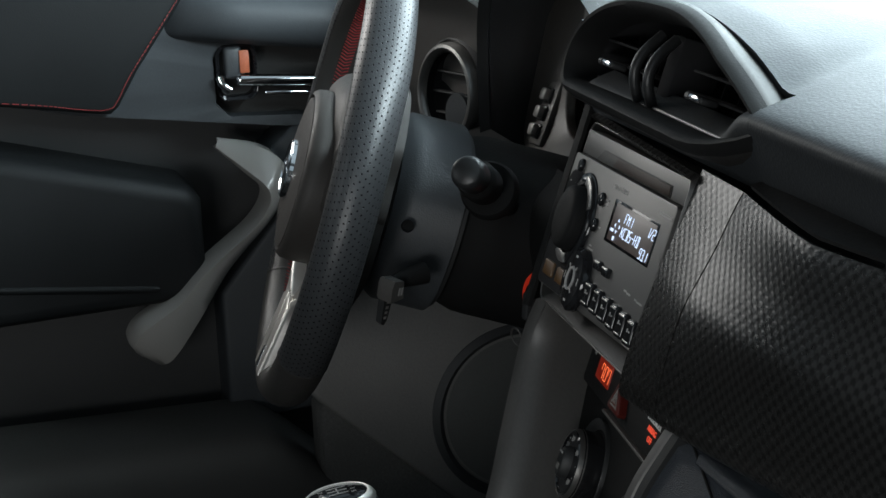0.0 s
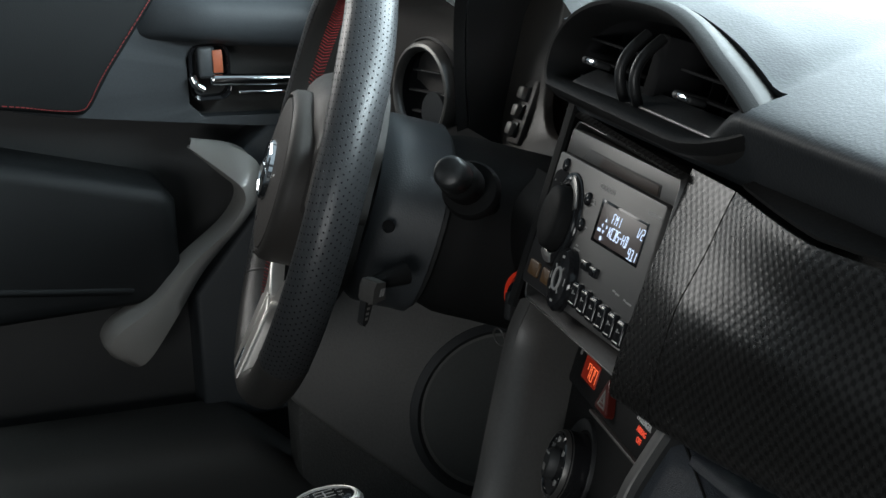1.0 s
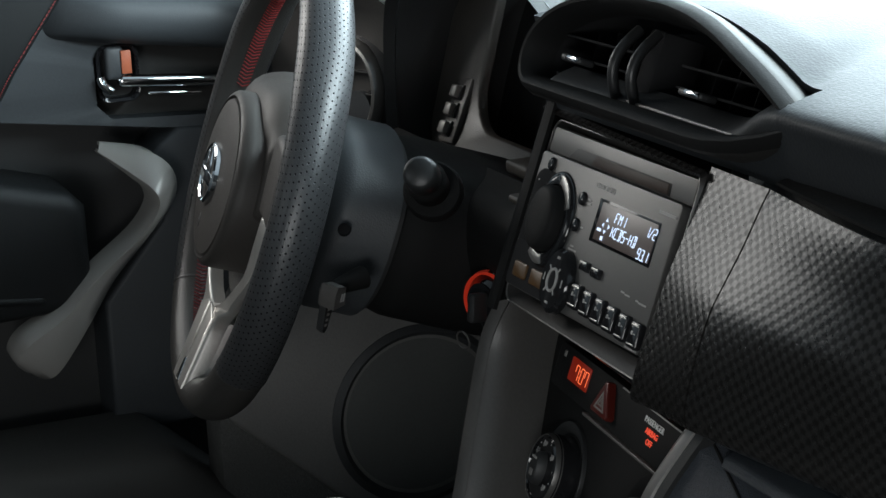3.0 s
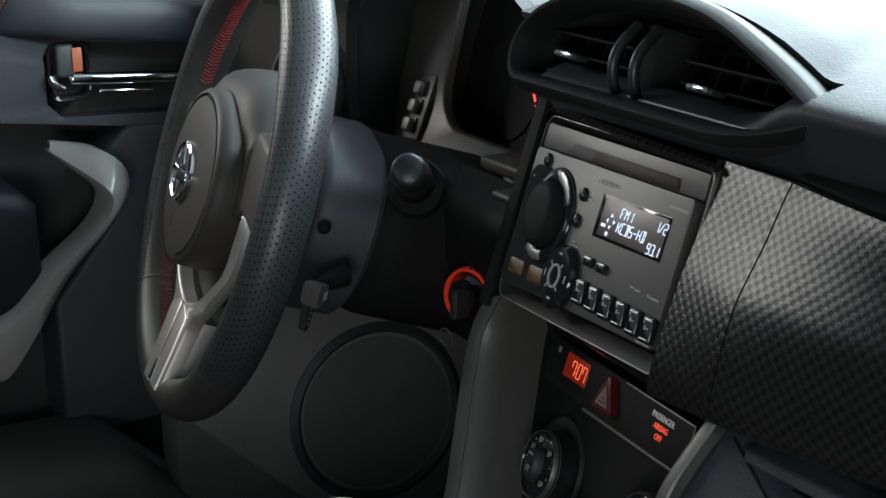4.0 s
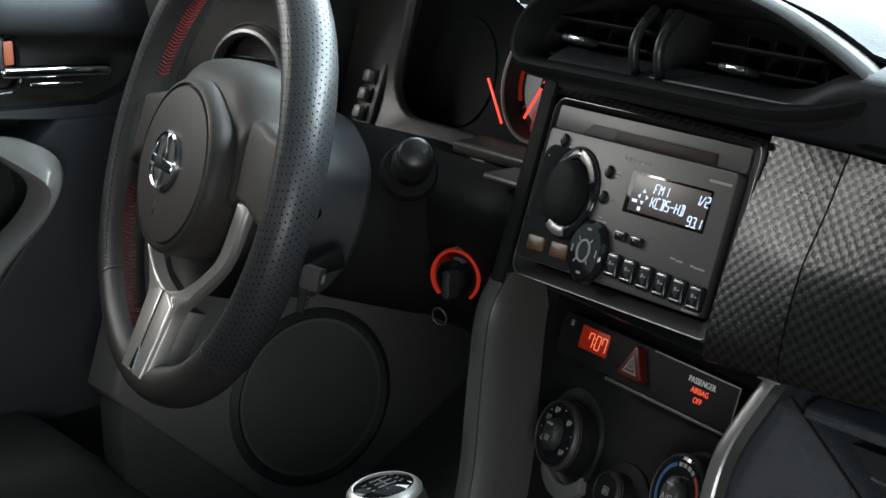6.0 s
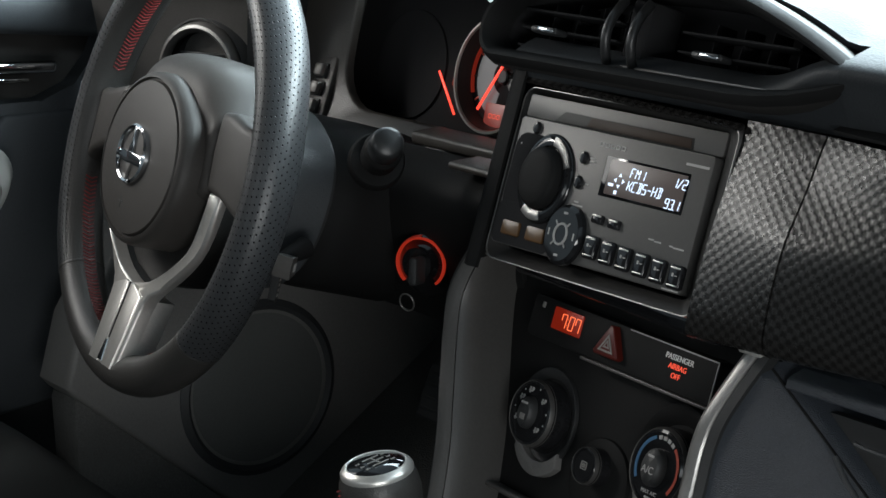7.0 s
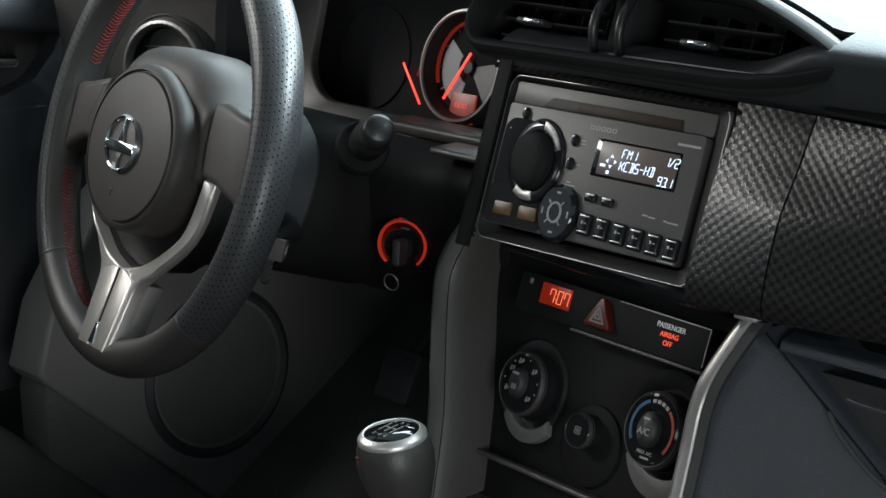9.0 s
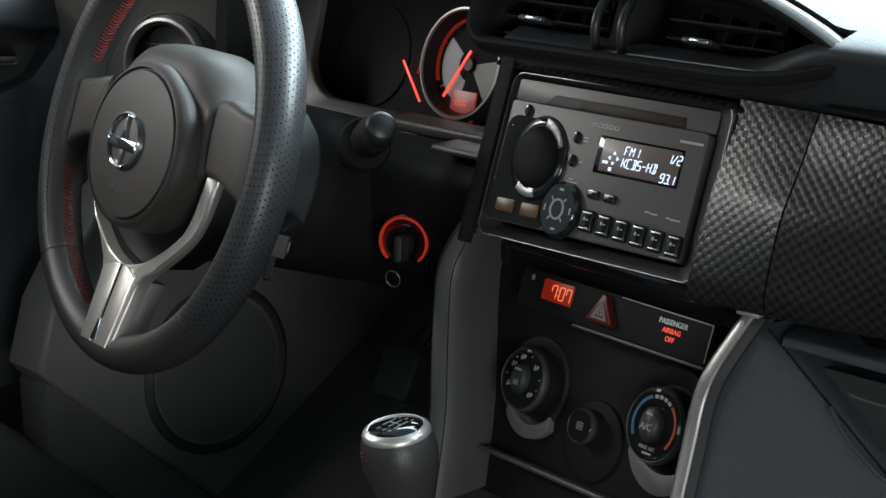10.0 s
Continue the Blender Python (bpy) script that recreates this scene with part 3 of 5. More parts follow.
part("bezel", ring(bez_out, bez_in, 0.036, 0.058, 0.044, 0.002), CHEEK, cluster, "dark warm grey bezel round the gauges")
bank = thing("switch_bank", axes((-0.4685, 0.098, 0.521), (1, 0.15, 0), (-0.08, 0.40, 0.90)), "three small grey switches beside the instruments", "switches")
part("plate", box(0.022, 0.056, 0.010, (0, 0, -0.004), 0.002), GREY, bank)
for k in range(3):
    part("switch", box(0.0095, 0.0105, 0.008, (-0.002, -0.0165 + 0.0155 * k, 0.004), 0.002, 2), SWITCH, bank)
    part("switch_well", box(0.0125, 0.0130, 0.003, (-0.0015, -0.0165 + 0.0155 * k, 0.0016), 0.001), BLACK, bank)

# ---- driver's side air vent ----
vent = thing("round_air_vent", axes((-0.574, 0.047, 0.526), (1, 0.32, 0), (0, 0.10, 0.99)), "round dashboard air vent with a satin silver ring", "air vent")
part("ring", lathe([(0.036, -0.02), (0.0365, 0.006), (0.038, 0.010), (0.0405, 0.0115), (0.0432, 0.0108), (0.0452, 0.0075), (0.0460, -0.01)], 56), KNOBSILVER, vent, "satin silver ring")
part("cup", lathe([(0.0, -0.007), (0.031, -0.006), (0.0362, -0.002), (0.0362, 0.005)], 40), DEEP, vent)
for k in range(3):
    part("vane", box(0.064 - 0.012 * abs(k - 1), 0.0018, 0.007, (0, -0.018 + 0.018 * k, -0.002), 0.0006), BLACK, vent)
part("thumb_flap", join(lathe([(0, 0.003), (0.018, 0.002), (0.0185, -0.003), (0.0, -0.004)], 28, Matrix.Translation((0.012, -0.016, 0.002)))), SHROUD, vent)
part("collar", lathe([(0.0465, -0.012), (0.0475, 0.003), (0.055, -0.004), (0.060, -0.014)], 48), BLACK, vent)


# ---- centre air vents in their pod ----
POD = axes((0, 0.010, 0.6137), (1, 0, 0), (0, S20, C20))
pod = thing("centre_air_vents", POD, "half-moon pod of two centre air vents with chrome tabs", "air vent")


def pod_outline(inset):
    """The pod's closed outline, drawn in by a margin."""
    right, left, rise = 0.185 - 1.9 * inset, 0.175 - inset, 0.052 - inset
    pts = []
    for k in range(57):
        u = math.sin(math.pi / 2 * abs(1 - k / 28))
        pts.append((0.02 + right * u, 0.008 + rise * (1 - u**2)) if k < 28 else (0.02 - left * u, 0.008 + rise * (1 - u**2.6) ** 0.5))
    pts += arc(-0.130, 0.006, 0.025 - inset, 0.025 - inset, 184, 270, 9) + [(x, -0.019 + inset) for x in (-0.09, -0.05, -0.01, 0.03, 0.07, 0.105)]
    for q in (0.25, 0.5, 0.75, 0.92):
        pts.append((0.105 + (right - 0.085) * q, -0.019 + inset + (0.027 - inset) * q**2))
    return pts


def proud(x):
    """The pod stands prouder on the passenger's side."""
    return 0.055 * (min(x, 0.13) + 0.02) - 0.13 * max(0.0, x - 0.13)


def loops(outlines):
    """A skin over closed outlines of as many points: pairs of margin and height."""
    return sheet([[(x, y, z + proud(x)) for x, y in pod_outline(k)] for k, z in outlines], closed=True)


part("shell", loops([(0.0, -0.10), (0.0, -0.008), (0.0012, -0.005)]), SATINBLACK, pod, "black outer shell")
section = [(0.0012, -0.0052), (0.0022, -0.0025), (0.004, 0.0008), (0.0062, 0.0026), (0.0085, 0.0018), (0.0105, -0.0015), (0.0122, -0.007), (0.0132, -0.014), (0.0136, -0.020)]
lines = [[(x, y, z + proud(x)) for x, y in pod_outline(k)] for k, z in section]
part("rim", sheet([row[:65] for row in lines]), MATTE, pod, "rounded satin black rim")
part("lower_lip", sheet([row[64:] + row[:1] for row in lines]), MATTE, pod, "matt black lower lip")
part("throat", loops([(0.0135, -0.0195), (0.0130, -0.030), (0.0130, -0.072)]), DEEP, pod)
part("cavity", box(0.36, 0.085, 0.006, (0.02, 0.018, -0.068), 0.001), DEEP, pod)
part("sill_line", sheet([[(x, -0.0050 + 0.0011 * math.cos(a), -0.0180 + proud(x) + 0.0011 * math.sin(a)) for a in steps(0, 2 * math.pi * 7 / 8, 7)] for x in steps(-0.122, 0.12, 20)], closed=True), KNOBSILVER, pod, "thin satin line along the sill")
for s in (-1, 1):
    for k in range(3):
        c = (-0.080 if s < 0 else 0.072)
        part("vane", box(0.095, 0.0016, 0.022, (c, -0.001 + 0.0125 * k, -0.034), 0.0005), DEEP, pod)
    for k in range(4):
        part("upright_vane", box(0.0012, 0.040, 0.018, ((-0.115 if s < 0 else 0.038) + 0.024 * k, 0.014, -0.048), 0.0004), DEEP, pod)
for x in (-0.030, -0.006):
    path = [(x + 0.003 * math.sin(math.pi * k / 14), -0.008 + 0.046 * k / 14, -0.020 + 0.012 * math.sin(math.pi * k / 14)) for k in range(15)]
    part("thumb_wheel", tube(path, 0.0034, 10), PODBLACK, pod, "ribbed black thumb wheel")
part("divider", box(0.020, 0.050, 0.030, (-0.018, 0.016, -0.040), 0.003), DEEP, pod)
for x in (-0.093, 0.060):
    tab = part("tab", box(0.026, 0.0045, 0.012, (x, 0.0100, -0.018), 0.0018, 3), BLACK, pod)
    part("tab_inlay", box(0.017, 0.0036, 0.005, (x + 0.003, 0.0102, -0.0135), 0.0014, 2), CHROME, tab, "small chrome inlay")

# ---- radio ----
RADIO = axes((0, 0, 0.55), (1, 0, 0), (0, S20, C20))
radio = thing("car_radio", RADIO, "grey two-slot car radio with a lit white display", "radio")
def swung(bm):
    """The frame stands prouder on the passenger's side."""
    for v in bm.verts:
        if v.co.z > -0.02:
            v.co.z += 0.068 * v.co.x
    return bm


part("bezel", swung(ring(rrect(-0.1028, -0.0835, 0.1102, 0.0345, 0.010, 6), rrect(-0.0915, -0.0745, 0.0935, 0.0305, 0.006, 6), -0.030, -0.0008, -0.0100, 0.0008)), SATINBLACK, radio, "black radio frame")
part("edge_line", swung(ring(rrect(-0.1034, -0.0841, 0.1108, 0.0351, 0.0105, 6), rrect(-0.1026, -0.0833, 0.1100, 0.0343, 0.0098, 6), -0.008, -0.0003, bev=0.0002)), KNOBSILVER, radio, "thin satin edge line")
face = part("faceplate", prism(rrect(-0.0895, -0.0722, 0.0912, 0.0142, 0.003), -0.010, 0.0015, 0.0008), FACE, radio, "warm grey metallic faceplate")
part("upper_strip", prism(rrect(-0.0910, 0.0147, 0.0925, 0.0300, 0.002), -0.016, -0.0028, 0.0005), FACE, radio)
slot = part("disc_slot", prism([(-0.062, 0.0152), (0.067, 0.0152), (0.0655, 0.0225), (-0.053, 0.0225)], -0.004, -0.0022, 0.0003), SATINBLACK, radio, "dark disc slot")
part("slot_flap", prism([(-0.030, 0.0158), (0.0655, 0.0158), (0.0643, 0.0219), (-0.027, 0.0219)], -0.0026, -0.0017, 0.0003), LCD, slot, "brownish smoked flap")
part("dark_inset", prism(rrect(-0.0890, -0.0715, -0.0335, -0.0430, 0.004), 0.0014, 0.0019, 0.0002), DEEP, face)
part("dark_wing", prism(rrect(-0.0885, -0.0500, -0.0560, 0.0040, 0.010), 0.0013, 0.0017, 0.0002), DEEP, face)
knob_at = Matrix.Translation((-0.0508, -0.0235, 0.0)) @ Matrix.Diagonal((0.93, 1.12, 1, 1))
volume = part("volume_knob", lathe([(0.0272, 0.001), (0.0270, 0.0025), (0.0255, 0.0042), (0.0215, 0.0050), (0.0195, 0.0046)], 56, knob_at), BUTTON, radio, "large gloss black volume knob")
part("dome", lathe([(0.0186, 0.004), (0.0182, 0.0090), (0.0172, 0.0115), (0.0150, 0.0128), (0.0080, 0.0134), (0.0, 0.0136)], 48, knob_at), MATTE, volume)
for a0, turn in ((22, 62), (236, 48)):
    pts = arc(-0.0508, -0.0235, 0.0236, 0.0284, a0, a0 + turn, 12) + arc(-0.0508, -0.0235, 0.0186, 0.0224, a0 + turn, a0, 12)
    part("silver_sector", prism(pts, 0.0040, 0.0053, 0.0004), KNOBSILVER, volume, "dull silver sector")
joy_at = Matrix.Translation((-0.0178, -0.0555, 0.0)) @ Matrix.Diagonal((0.96, 1.13, 1, 1))
joy = part("round_pad", lathe([(0.0178, 0.001), (0.0176, 0.005), (0.0155, 0.0072), (0.0060, 0.0076), (0.0, 0.0076)], 40, joy_at), BUTTON, radio, "round four-way pad")
part("pad_ring", lathe([(0.0052, 0.0074), (0.0056, 0.0086), (0.0064, 0.0086), (0.0068, 0.0074)], 32, joy_at), MARK, joy)
for k in range(4):
    part("arrow", moved(box(0.0010, 0.0030, 0.0006, (0, 0.0085, 0.0079), 0.0002), m=joy_at @ Matrix.Rotation(math.pi / 2 * k + math.pi / 4, 4, "Z")), MARK, joy)
    part("mark", moved(box(0.0042, 0.0014, 0.0004, (0, 0.0122, 0.0072), 0.0001), m=joy_at @ Matrix.Rotation(math.pi / 2 * k, 4, "Z")), MARK, joy)
for x, y in ((-0.0712, 0.0080), (-0.0202, -0.0042), (-0.0196, -0.0204)):
    b = part("small_button", moved(lathe([(0.0034, 0.001), (0.0034, 0.003), (0.0026, 0.0042), (0, 0.0046)], 20), m=Matrix.Translation((x, y, 0)) @ Matrix.Diagonal((0.9, 1.25, 1, 1))), BUTTON, radio)
part("pin_mark", lathe([(0.0008, 0.0016), (0, 0.0024)], 8, Matrix.Translation((-0.0835, -0.0040, 0))), MARK, face)
for x, y in ((0.0072, -0.0403), (0.0226, -0.0410)):
    b = part("key", box(0.0100, 0.0060, 0.0050, (x, y, 0.0020), 0.0013, 2), BUTTON, radio)
    # highlight on the gloss key, modelled as a thin silver bar
    part("key_shine", box(0.0080, 0.0012, 0.0006, (x, y + 0.0020, 0.0046), 0.0003), SATIN, b)
for k in range(6):
    x, y = 0.0078 + 0.01560 * k, -0.0588 - 0.0007 * k
    b = part("preset_key", prism([(x + q, y + w) for q, w in rrect(-0.0056, -0.0076, 0.0056, 0.0076, 0.0022)], 0.001, 0.0052, 0.0013, 3), BUTTON, radio, "gloss black preset key")
    part("key_line", box(0.0085, 0.0008, 0.0005, (x, y - 0.0052, 0.0052), 0.0002), SATIN, b)
    # the white glint along the key's top, put in as a silver strip
    part("key_glint", box(0.0086, 0.0011, 0.0006, (x, y + 0.0056, 0.0050), 0.0003), SATIN, b)
    part("key_mark", join(box(0.0016, 0.0022, 0.0004, (x - 0.0012, y + 0.0012, 0.0052), 0), box(0.0022, 0.0007, 0.0004, (x + 0.0016, y + 0.0008, 0.0052), 0)), MARK, b)
for x in (-0.0715, -0.0470):
    part("amber_key", prism(rrect(x - 0.0088, -0.0655, x + 0.0088, -0.0558, 0.0015), 0.001, 0.0034, 0.0008), DIM, radio, "dim amber key")
screen = part("display", prism(rrect(0.0002, -0.0254, 0.0752, 0.0006, 0.0008), 0.0012, 0.0019, 0.0002), GLOSS, radio, "dark lit display")
part("glass", prism(rrect(0.0050, -0.0235, 0.0735, -0.0010, 0.0006), 0.0018, 0.0023, 0.0002), LCDLIT, screen, "brown-lit display glass")
part("readout", segments("FM1", 0.0032, 0.0060, 0.0252, -0.0102, 0.0026, 0.00062, 0.45), GLOW_WHITE, screen)
part("readout", segments("KCBS-HD", 0.0032, 0.0062, 0.0248, -0.0184, 0.0026, 0.00068, 0.40), GLOW_WHITE, screen)
part("readout", segments("1/2", 0.0030, 0.0060, 0.0630, -0.0098, 0.0026, 0.00062, 0.40), GLOW_WHITE, screen)
part("readout", segments("93.1", 0.0030, 0.0058, 0.0600, -0.0232, 0.0026, 0.00068, 0.40), GLOW_WHITE, screen)
icons = bmesh.new()
for k in range(4):
    a = math.pi / 2 * k
    c = Vector((0.0168, -0.0136, 0.0026))
    p = [(0.0, 0.0050), (-0.0016, 0.0026), (0.0016, 0.0026)]
    icons.faces.new([icons.verts.new(c + Vector((math.cos(a) * x - math.sin(a) * y, math.sin(a) * x + math.cos(a) * y, 0))) for x, y in p])
part("arrows", icons, GLOW_WHITE, screen, smooth=0)
part("icon", join(box(0.0045, 0.0018, 0.0003, (0.0100, -0.0170, 0.0026), 0), box(0.0024, 0.0024, 0.0003, (0.0155, -0.0212, 0.0026), 0)), GLOW_WHITE, screen)
# maker's marks and unreadable print as plain bars
part("maker_mark", join(*[ring(rrect(-0.0096 + 0.0050 * k, 0.0052, -0.0056 + 0.0050 * k, 0.0082, 0.0006, 2), rrect(-0.0088 + 0.0050 * k, 0.0059, -0.0064 + 0.0050 * k, 0.0075, 0.0004, 2), 0.0015, 0.0018, bev=0) for k in range(5)]), MARK, face)
part("maker_mark", box(0.0195, 0.0016, 0.0003, (0.0786, 0.0062, 0.0017), 0), MARK, face)
for x, y, w in ((-0.0125, -0.0035, 0.005), (-0.0120, -0.0058, 0.006), (-0.0122, -0.0205, 0.003), (-0.0175, -0.0330, 0.004), (-0.0160, -0.0352, 0.010), (0.0560, -0.0440, 0.0045), (0.0620, -0.0446, 0.006), (0.0740, -0.0450, 0.003), (0.0805, -0.0455, 0.009), (0.0820, -0.0708, 0.014)):
    part("print", box(w, 0.0010, 0.0003, (x, y, 0.0017), 0), MARK, face)

# ---- climate panel ----
CLIM = axes((-0.056, 0.002, 0.423), (1, -0.09, 0), (0, math.sin(radians(20)), math.cos(radians(20))))
clim = thing("climate_panel", CLIM, "black climate control panel with three dials and an orange clock", "control panel")
part("panel", prism(rrect(-0.076, -0.150, 0.176, 0.058, 0.010), -0.030, -0.0145, 0.001), MATTE, clim)
part("shelf", box(0.21, 0.016, 0.030, (0.066, 0.036, 0.004), 0.004, 3), GLOSS, clim)
bar = part("switch_bar", prism(rrect(-0.030, -0.0105, 0.1640, 0.0180, 0.004), -0.020, 0.0005, 0.0008), MATTE, clim, "satin black switch bar")
part("bar_line", box(0.088, 0.0009, 0.0008, (0.1190, 0.0172, 0.0007), 0.0002), MARK, bar)
part("bar_line", box(0.0008, 0.0250, 0.0008, (0.1628, 0.0042, 0.0007), 0.0002), MARK, bar)
part("bar_lip", box(0.130, 0.0022, 0.0140, (0.1000, -0.0118, -0.0040), 0.0008), GREY, bar)
clock = part("clock", prism(rrect(-0.0050, -0.0010, 0.0270, 0.0140, 0.001), -0.001, 0.0012, 0.0003), GLOW_CLOCKBACK, clim, "orange-lit clock")
part("digits", segments("7:07", 0.0048, 0.0092, 0.0050, 0.0016, 0.0014, 0.0005, 0.45, 0.08), GLOW_CLOCK, clock)
hz = [(0.0505, -0.0052), (0.0735, -0.0052), (0.0755, -0.0030), (0.0640, 0.0158), (0.0605, 0.0158), (0.0490, -0.0030)]
hazard = part("hazard_switch", prism(hz, -0.001, 0.0060, 0.0014, 3), REDKEY, clim, "dark red hazard switch")
tri_o = [(0.0545, -0.0020), (0.0700, -0.0020), (0.0622, 0.0100)]
tri_i = [(0.0568, -0.0008), (0.0677, -0.0008), (0.0622, 0.0076)]
part("triangle", ring(tri_o, tri_i, 0.0059, 0.0063, bev=0), SWITCH, hazard)
tri_o = [(0.0588, 0.0006), (0.0656, 0.0006), (0.0622, 0.0060)]
tri_i = [(0.0604, 0.0016), (0.0640, 0.0016), (0.0622, 0.0044)]
part("inner_triangle", ring(tri_o, tri_i, 0.0059, 0.0063, bev=0), SWITCH, hazard)
part("word", lettering("PASSENGER", 0.0052, 0.1275, 0.0090, 0.0008, "CENTER"), WHITEPRINT, bar)
part("word", lettering("AIRBAG", 0.0050, 0.1275, 0.0034, 0.0008, "CENTER"), GLOW_TEXT, bar, "red-lit word")
part("word", lettering("OFF", 0.0050, 0.1275, -0.0022, 0.0008, "CENTER"), GLOW_TEXT, bar, "red-lit word")
part("sensor", box(0.003, 0.004, 0.001, (-0.018, 0.012, 0.0008), 0.0003), SWITCH, bar)


LOW = -0.0115


def dial(u, v, r, label):
    at = Matrix.Translation((u, v, LOW))
    d = part("dial", lathe([(r * 1.02, -0.004), (r, 0.010), (r * 0.94, 0.013), (r * 0.86, 0.0138), (r * 0.84, 0.0128), (0, 0.0128)], 56, at), BUTTON, clim, label)
    part("dial_rim", lathe([(r * 1.005, 0.0085), (r * 0.99, 0.0115), (r * 0.95, 0.0134), (r * 0.93, 0.0131)], 56, at), DARKSATIN, d)
    return d, at


def dial_part(name, bm, material, parent, label=""):
    return part(name, moved(bm, z=LOW), material, parent, label)


left, at = dial(-0.0012, -0.0604, 0.0232, "airflow dial with grey symbols")
dial_part("centre_knob", moved(lathe([(0.0078, 0.012), (0.0074, 0.0170), (0.0060, 0.0190), (0, 0.0195)], 32), m=Matrix.Translation((at.translation.x, at.translation.y, 0)) @ Matrix.Diagonal((1, 1.45, 1, 1))), BLACK, left)
dial_part("pointer", box(0.0070, 0.0016, 0.0006, (-0.0012, -0.0537, 0.0196), 0.0003), MARK, left)
for k, a in enumerate((150, 110, 40, 205, 320)):
    c, s = math.cos(radians(a)) * 0.0145, math.sin(radians(a)) * 0.0155
    dial_part("symbol", join(box(0.0042, 0.0009, 0.0004, (-0.0012 + c, -0.0604 + s, 0.0131), 0), box(0.0010, 0.0040, 0.0004, (-0.0020 + c, -0.0598 + s, 0.0131), 0), lathe([(0.0013, 0.0129), (0.0012, 0.0133), (0, 0.0133)], 8, Matrix.Translation((0.0008 + c, -0.0588 + s, 0)))), MARK, left)
for a in (75, 130, 178, 10, 345):
    dial_part("dot", lathe([(0.0007, 0.0129), (0, 0.0134)], 8, Matrix.Translation((-0.0012 + 0.0175 * math.cos(radians(a)), -0.0604 + 0.0180 * math.sin(radians(a)), 0))), MARK, left)
dial_part("symbol", box(0.0050, 0.0040, 0.0004, (-0.0002, -0.0632, 0.0197), 0), SWITCH, left)
mid, at = dial(0.0672, -0.0768, 0.0125, "small fan dial")
dial_part("mark", join(ring(rrect(0.0642, -0.0795, 0.0702, -0.0741, 0.0008, 2), rrect(0.0648, -0.0789, 0.0696, -0.0747, 0.0005, 2), 0.0127, 0.0132, bev=0), *[box(0.0005, 0.0030, 0.0004, (0.0660 + 0.0012 * k, -0.0768, 0.0131), 0) for k in range(3)]), SWITCH, mid)
right, at = dial(0.1345, -0.0580, 0.0262, "temperature dial with a blue and red scale")
for a0, a1, m_, r_ in ((112, 212, BLUE, 0.0205), (-40, 52, RED, 0.0205)):
    pts = arc(0.1345, -0.0580, r_, r_, a0, a1, 14) + arc(0.1345, -0.0580, r_ - 0.0022, r_ - 0.0022, a1, a0, 14)
    dial_part("scale", prism(pts, 0.0126, 0.0132, 0), m_, right, "coloured temperature scale")
for a0 in (57, 70, 83, 96):
    pts = arc(0.1345, -0.0580, 0.0205, 0.0205, a0, a0 + 9, 4) + arc(0.1345, -0.0580, 0.0180, 0.0180, a0 + 9, a0, 4)
    dial_part("scale_mark", prism(pts, 0.0126, 0.0132, 0), MARK, right)
dial_part("centre_knob", moved(lathe([(0.0092, 0.012), (0.0088, 0.0175), (0.0070, 0.0196), (0, 0.0200)], 32), m=Matrix.Translation((at.translation.x, at.translation.y, 0)) @ Matrix.Diagonal((1, 1.35, 1, 1))), BLACK, right)
dial_part("pointer", box(0.0060, 0.0016, 0.0006, (0.1345, -0.0510, 0.0198), 0.0003), MARK, right)
dial_part("word", lettering("A/C", 0.0068, 0.1345, -0.0620, 0.0201, "CENTER"), MARK, right)
dial_part("word", lettering("MAX A/C", 0.0036, 0.1335, -0.0752, 0.0131, "CENTER"), MARK, right)
dial_part("print", box(0.0080, 0.0014, 0.0004, (0.1345, -0.0776, 0.0131), 0), MARK, right)
dial_part("dial_well", ring(arc(0.1345, -0.0540, 0.0375, 0.0385, 0, 352.5, 47), arc(0.1345, -0.0580, 0.0285, 0.0285, 0, 352.5, 47), -0.006, 0.0015, -0.003, 0.0012), MATTE, clim)
dial_part("dial_well", ring(arc(-0.0012, -0.0622, 0.0330, 0.0350, 0, 352.5, 47), arc(-0.0012, -0.0604, 0.0252, 0.0252, 0, 352.5, 47), -0.006, 0.0004, -0.003, 0.0012), BLACK, clim)
# the sheen on the panel below the dials, put in as plates of lighter plastic
dial_part("crescent", prism(arc(0.0040, -0.0680, 0.0310, 0.0335, 215, 318, 14) + arc(0.0040, -0.0600, 0.0280, 0.0310, 318, 215, 14), -0.004, 0.0030, 0.001), KICK, clim, "lighter grey crescent standing for light on the panel under the dial")
dial_part("crescent", prism(arc(0.1400, -0.0640, 0.0360, 0.0400, 205, 325, 14) + arc(0.1400, -0.0560, 0.0310, 0.0330, 325, 205, 14), -0.004, 0.0030, 0.001), KICK, clim, "lighter grey crescent standing for light on the panel under the dial")
dial_part("fan_housing", lathe([(0.0, 0.0005), (0.0245, 0.0005), (0.0285, -0.0008), (0.0300, -0.006)], 48, Matrix.Translation((0.0690, -0.0860, 0))), MATTE, clim, "round dark housing of the fan dial")
part("tray_lip", box(0.20, 0.0040, 0.012, (0.066, -0.119, -0.008), 0.0016, 3), GREY, clim)

# ---- silver frames beside the climate panel ----


def ribbon(rails, thick):
    """A band with a section through several rails, each a smooth curve."""
    rows = list(zip(*[spline(r, 40) for r in rails]))
    return sheet(rows, thick)


trim = thing("console_trim", Matrix.Translation((0.14, -0.02, 0.30)), "satin silver trim strip down the console's passenger side", "trim", "console trims")
edge = [(0.146, -0.024, 0.459), (0.138, -0.032, 0.442), (0.129, -0.042, 0.420), (0.1255, -0.049, 0.400), (0.127, -0.060, 0.372), (0.132, -0.085, 0.320), (0.138, -0.115, 0.270)]
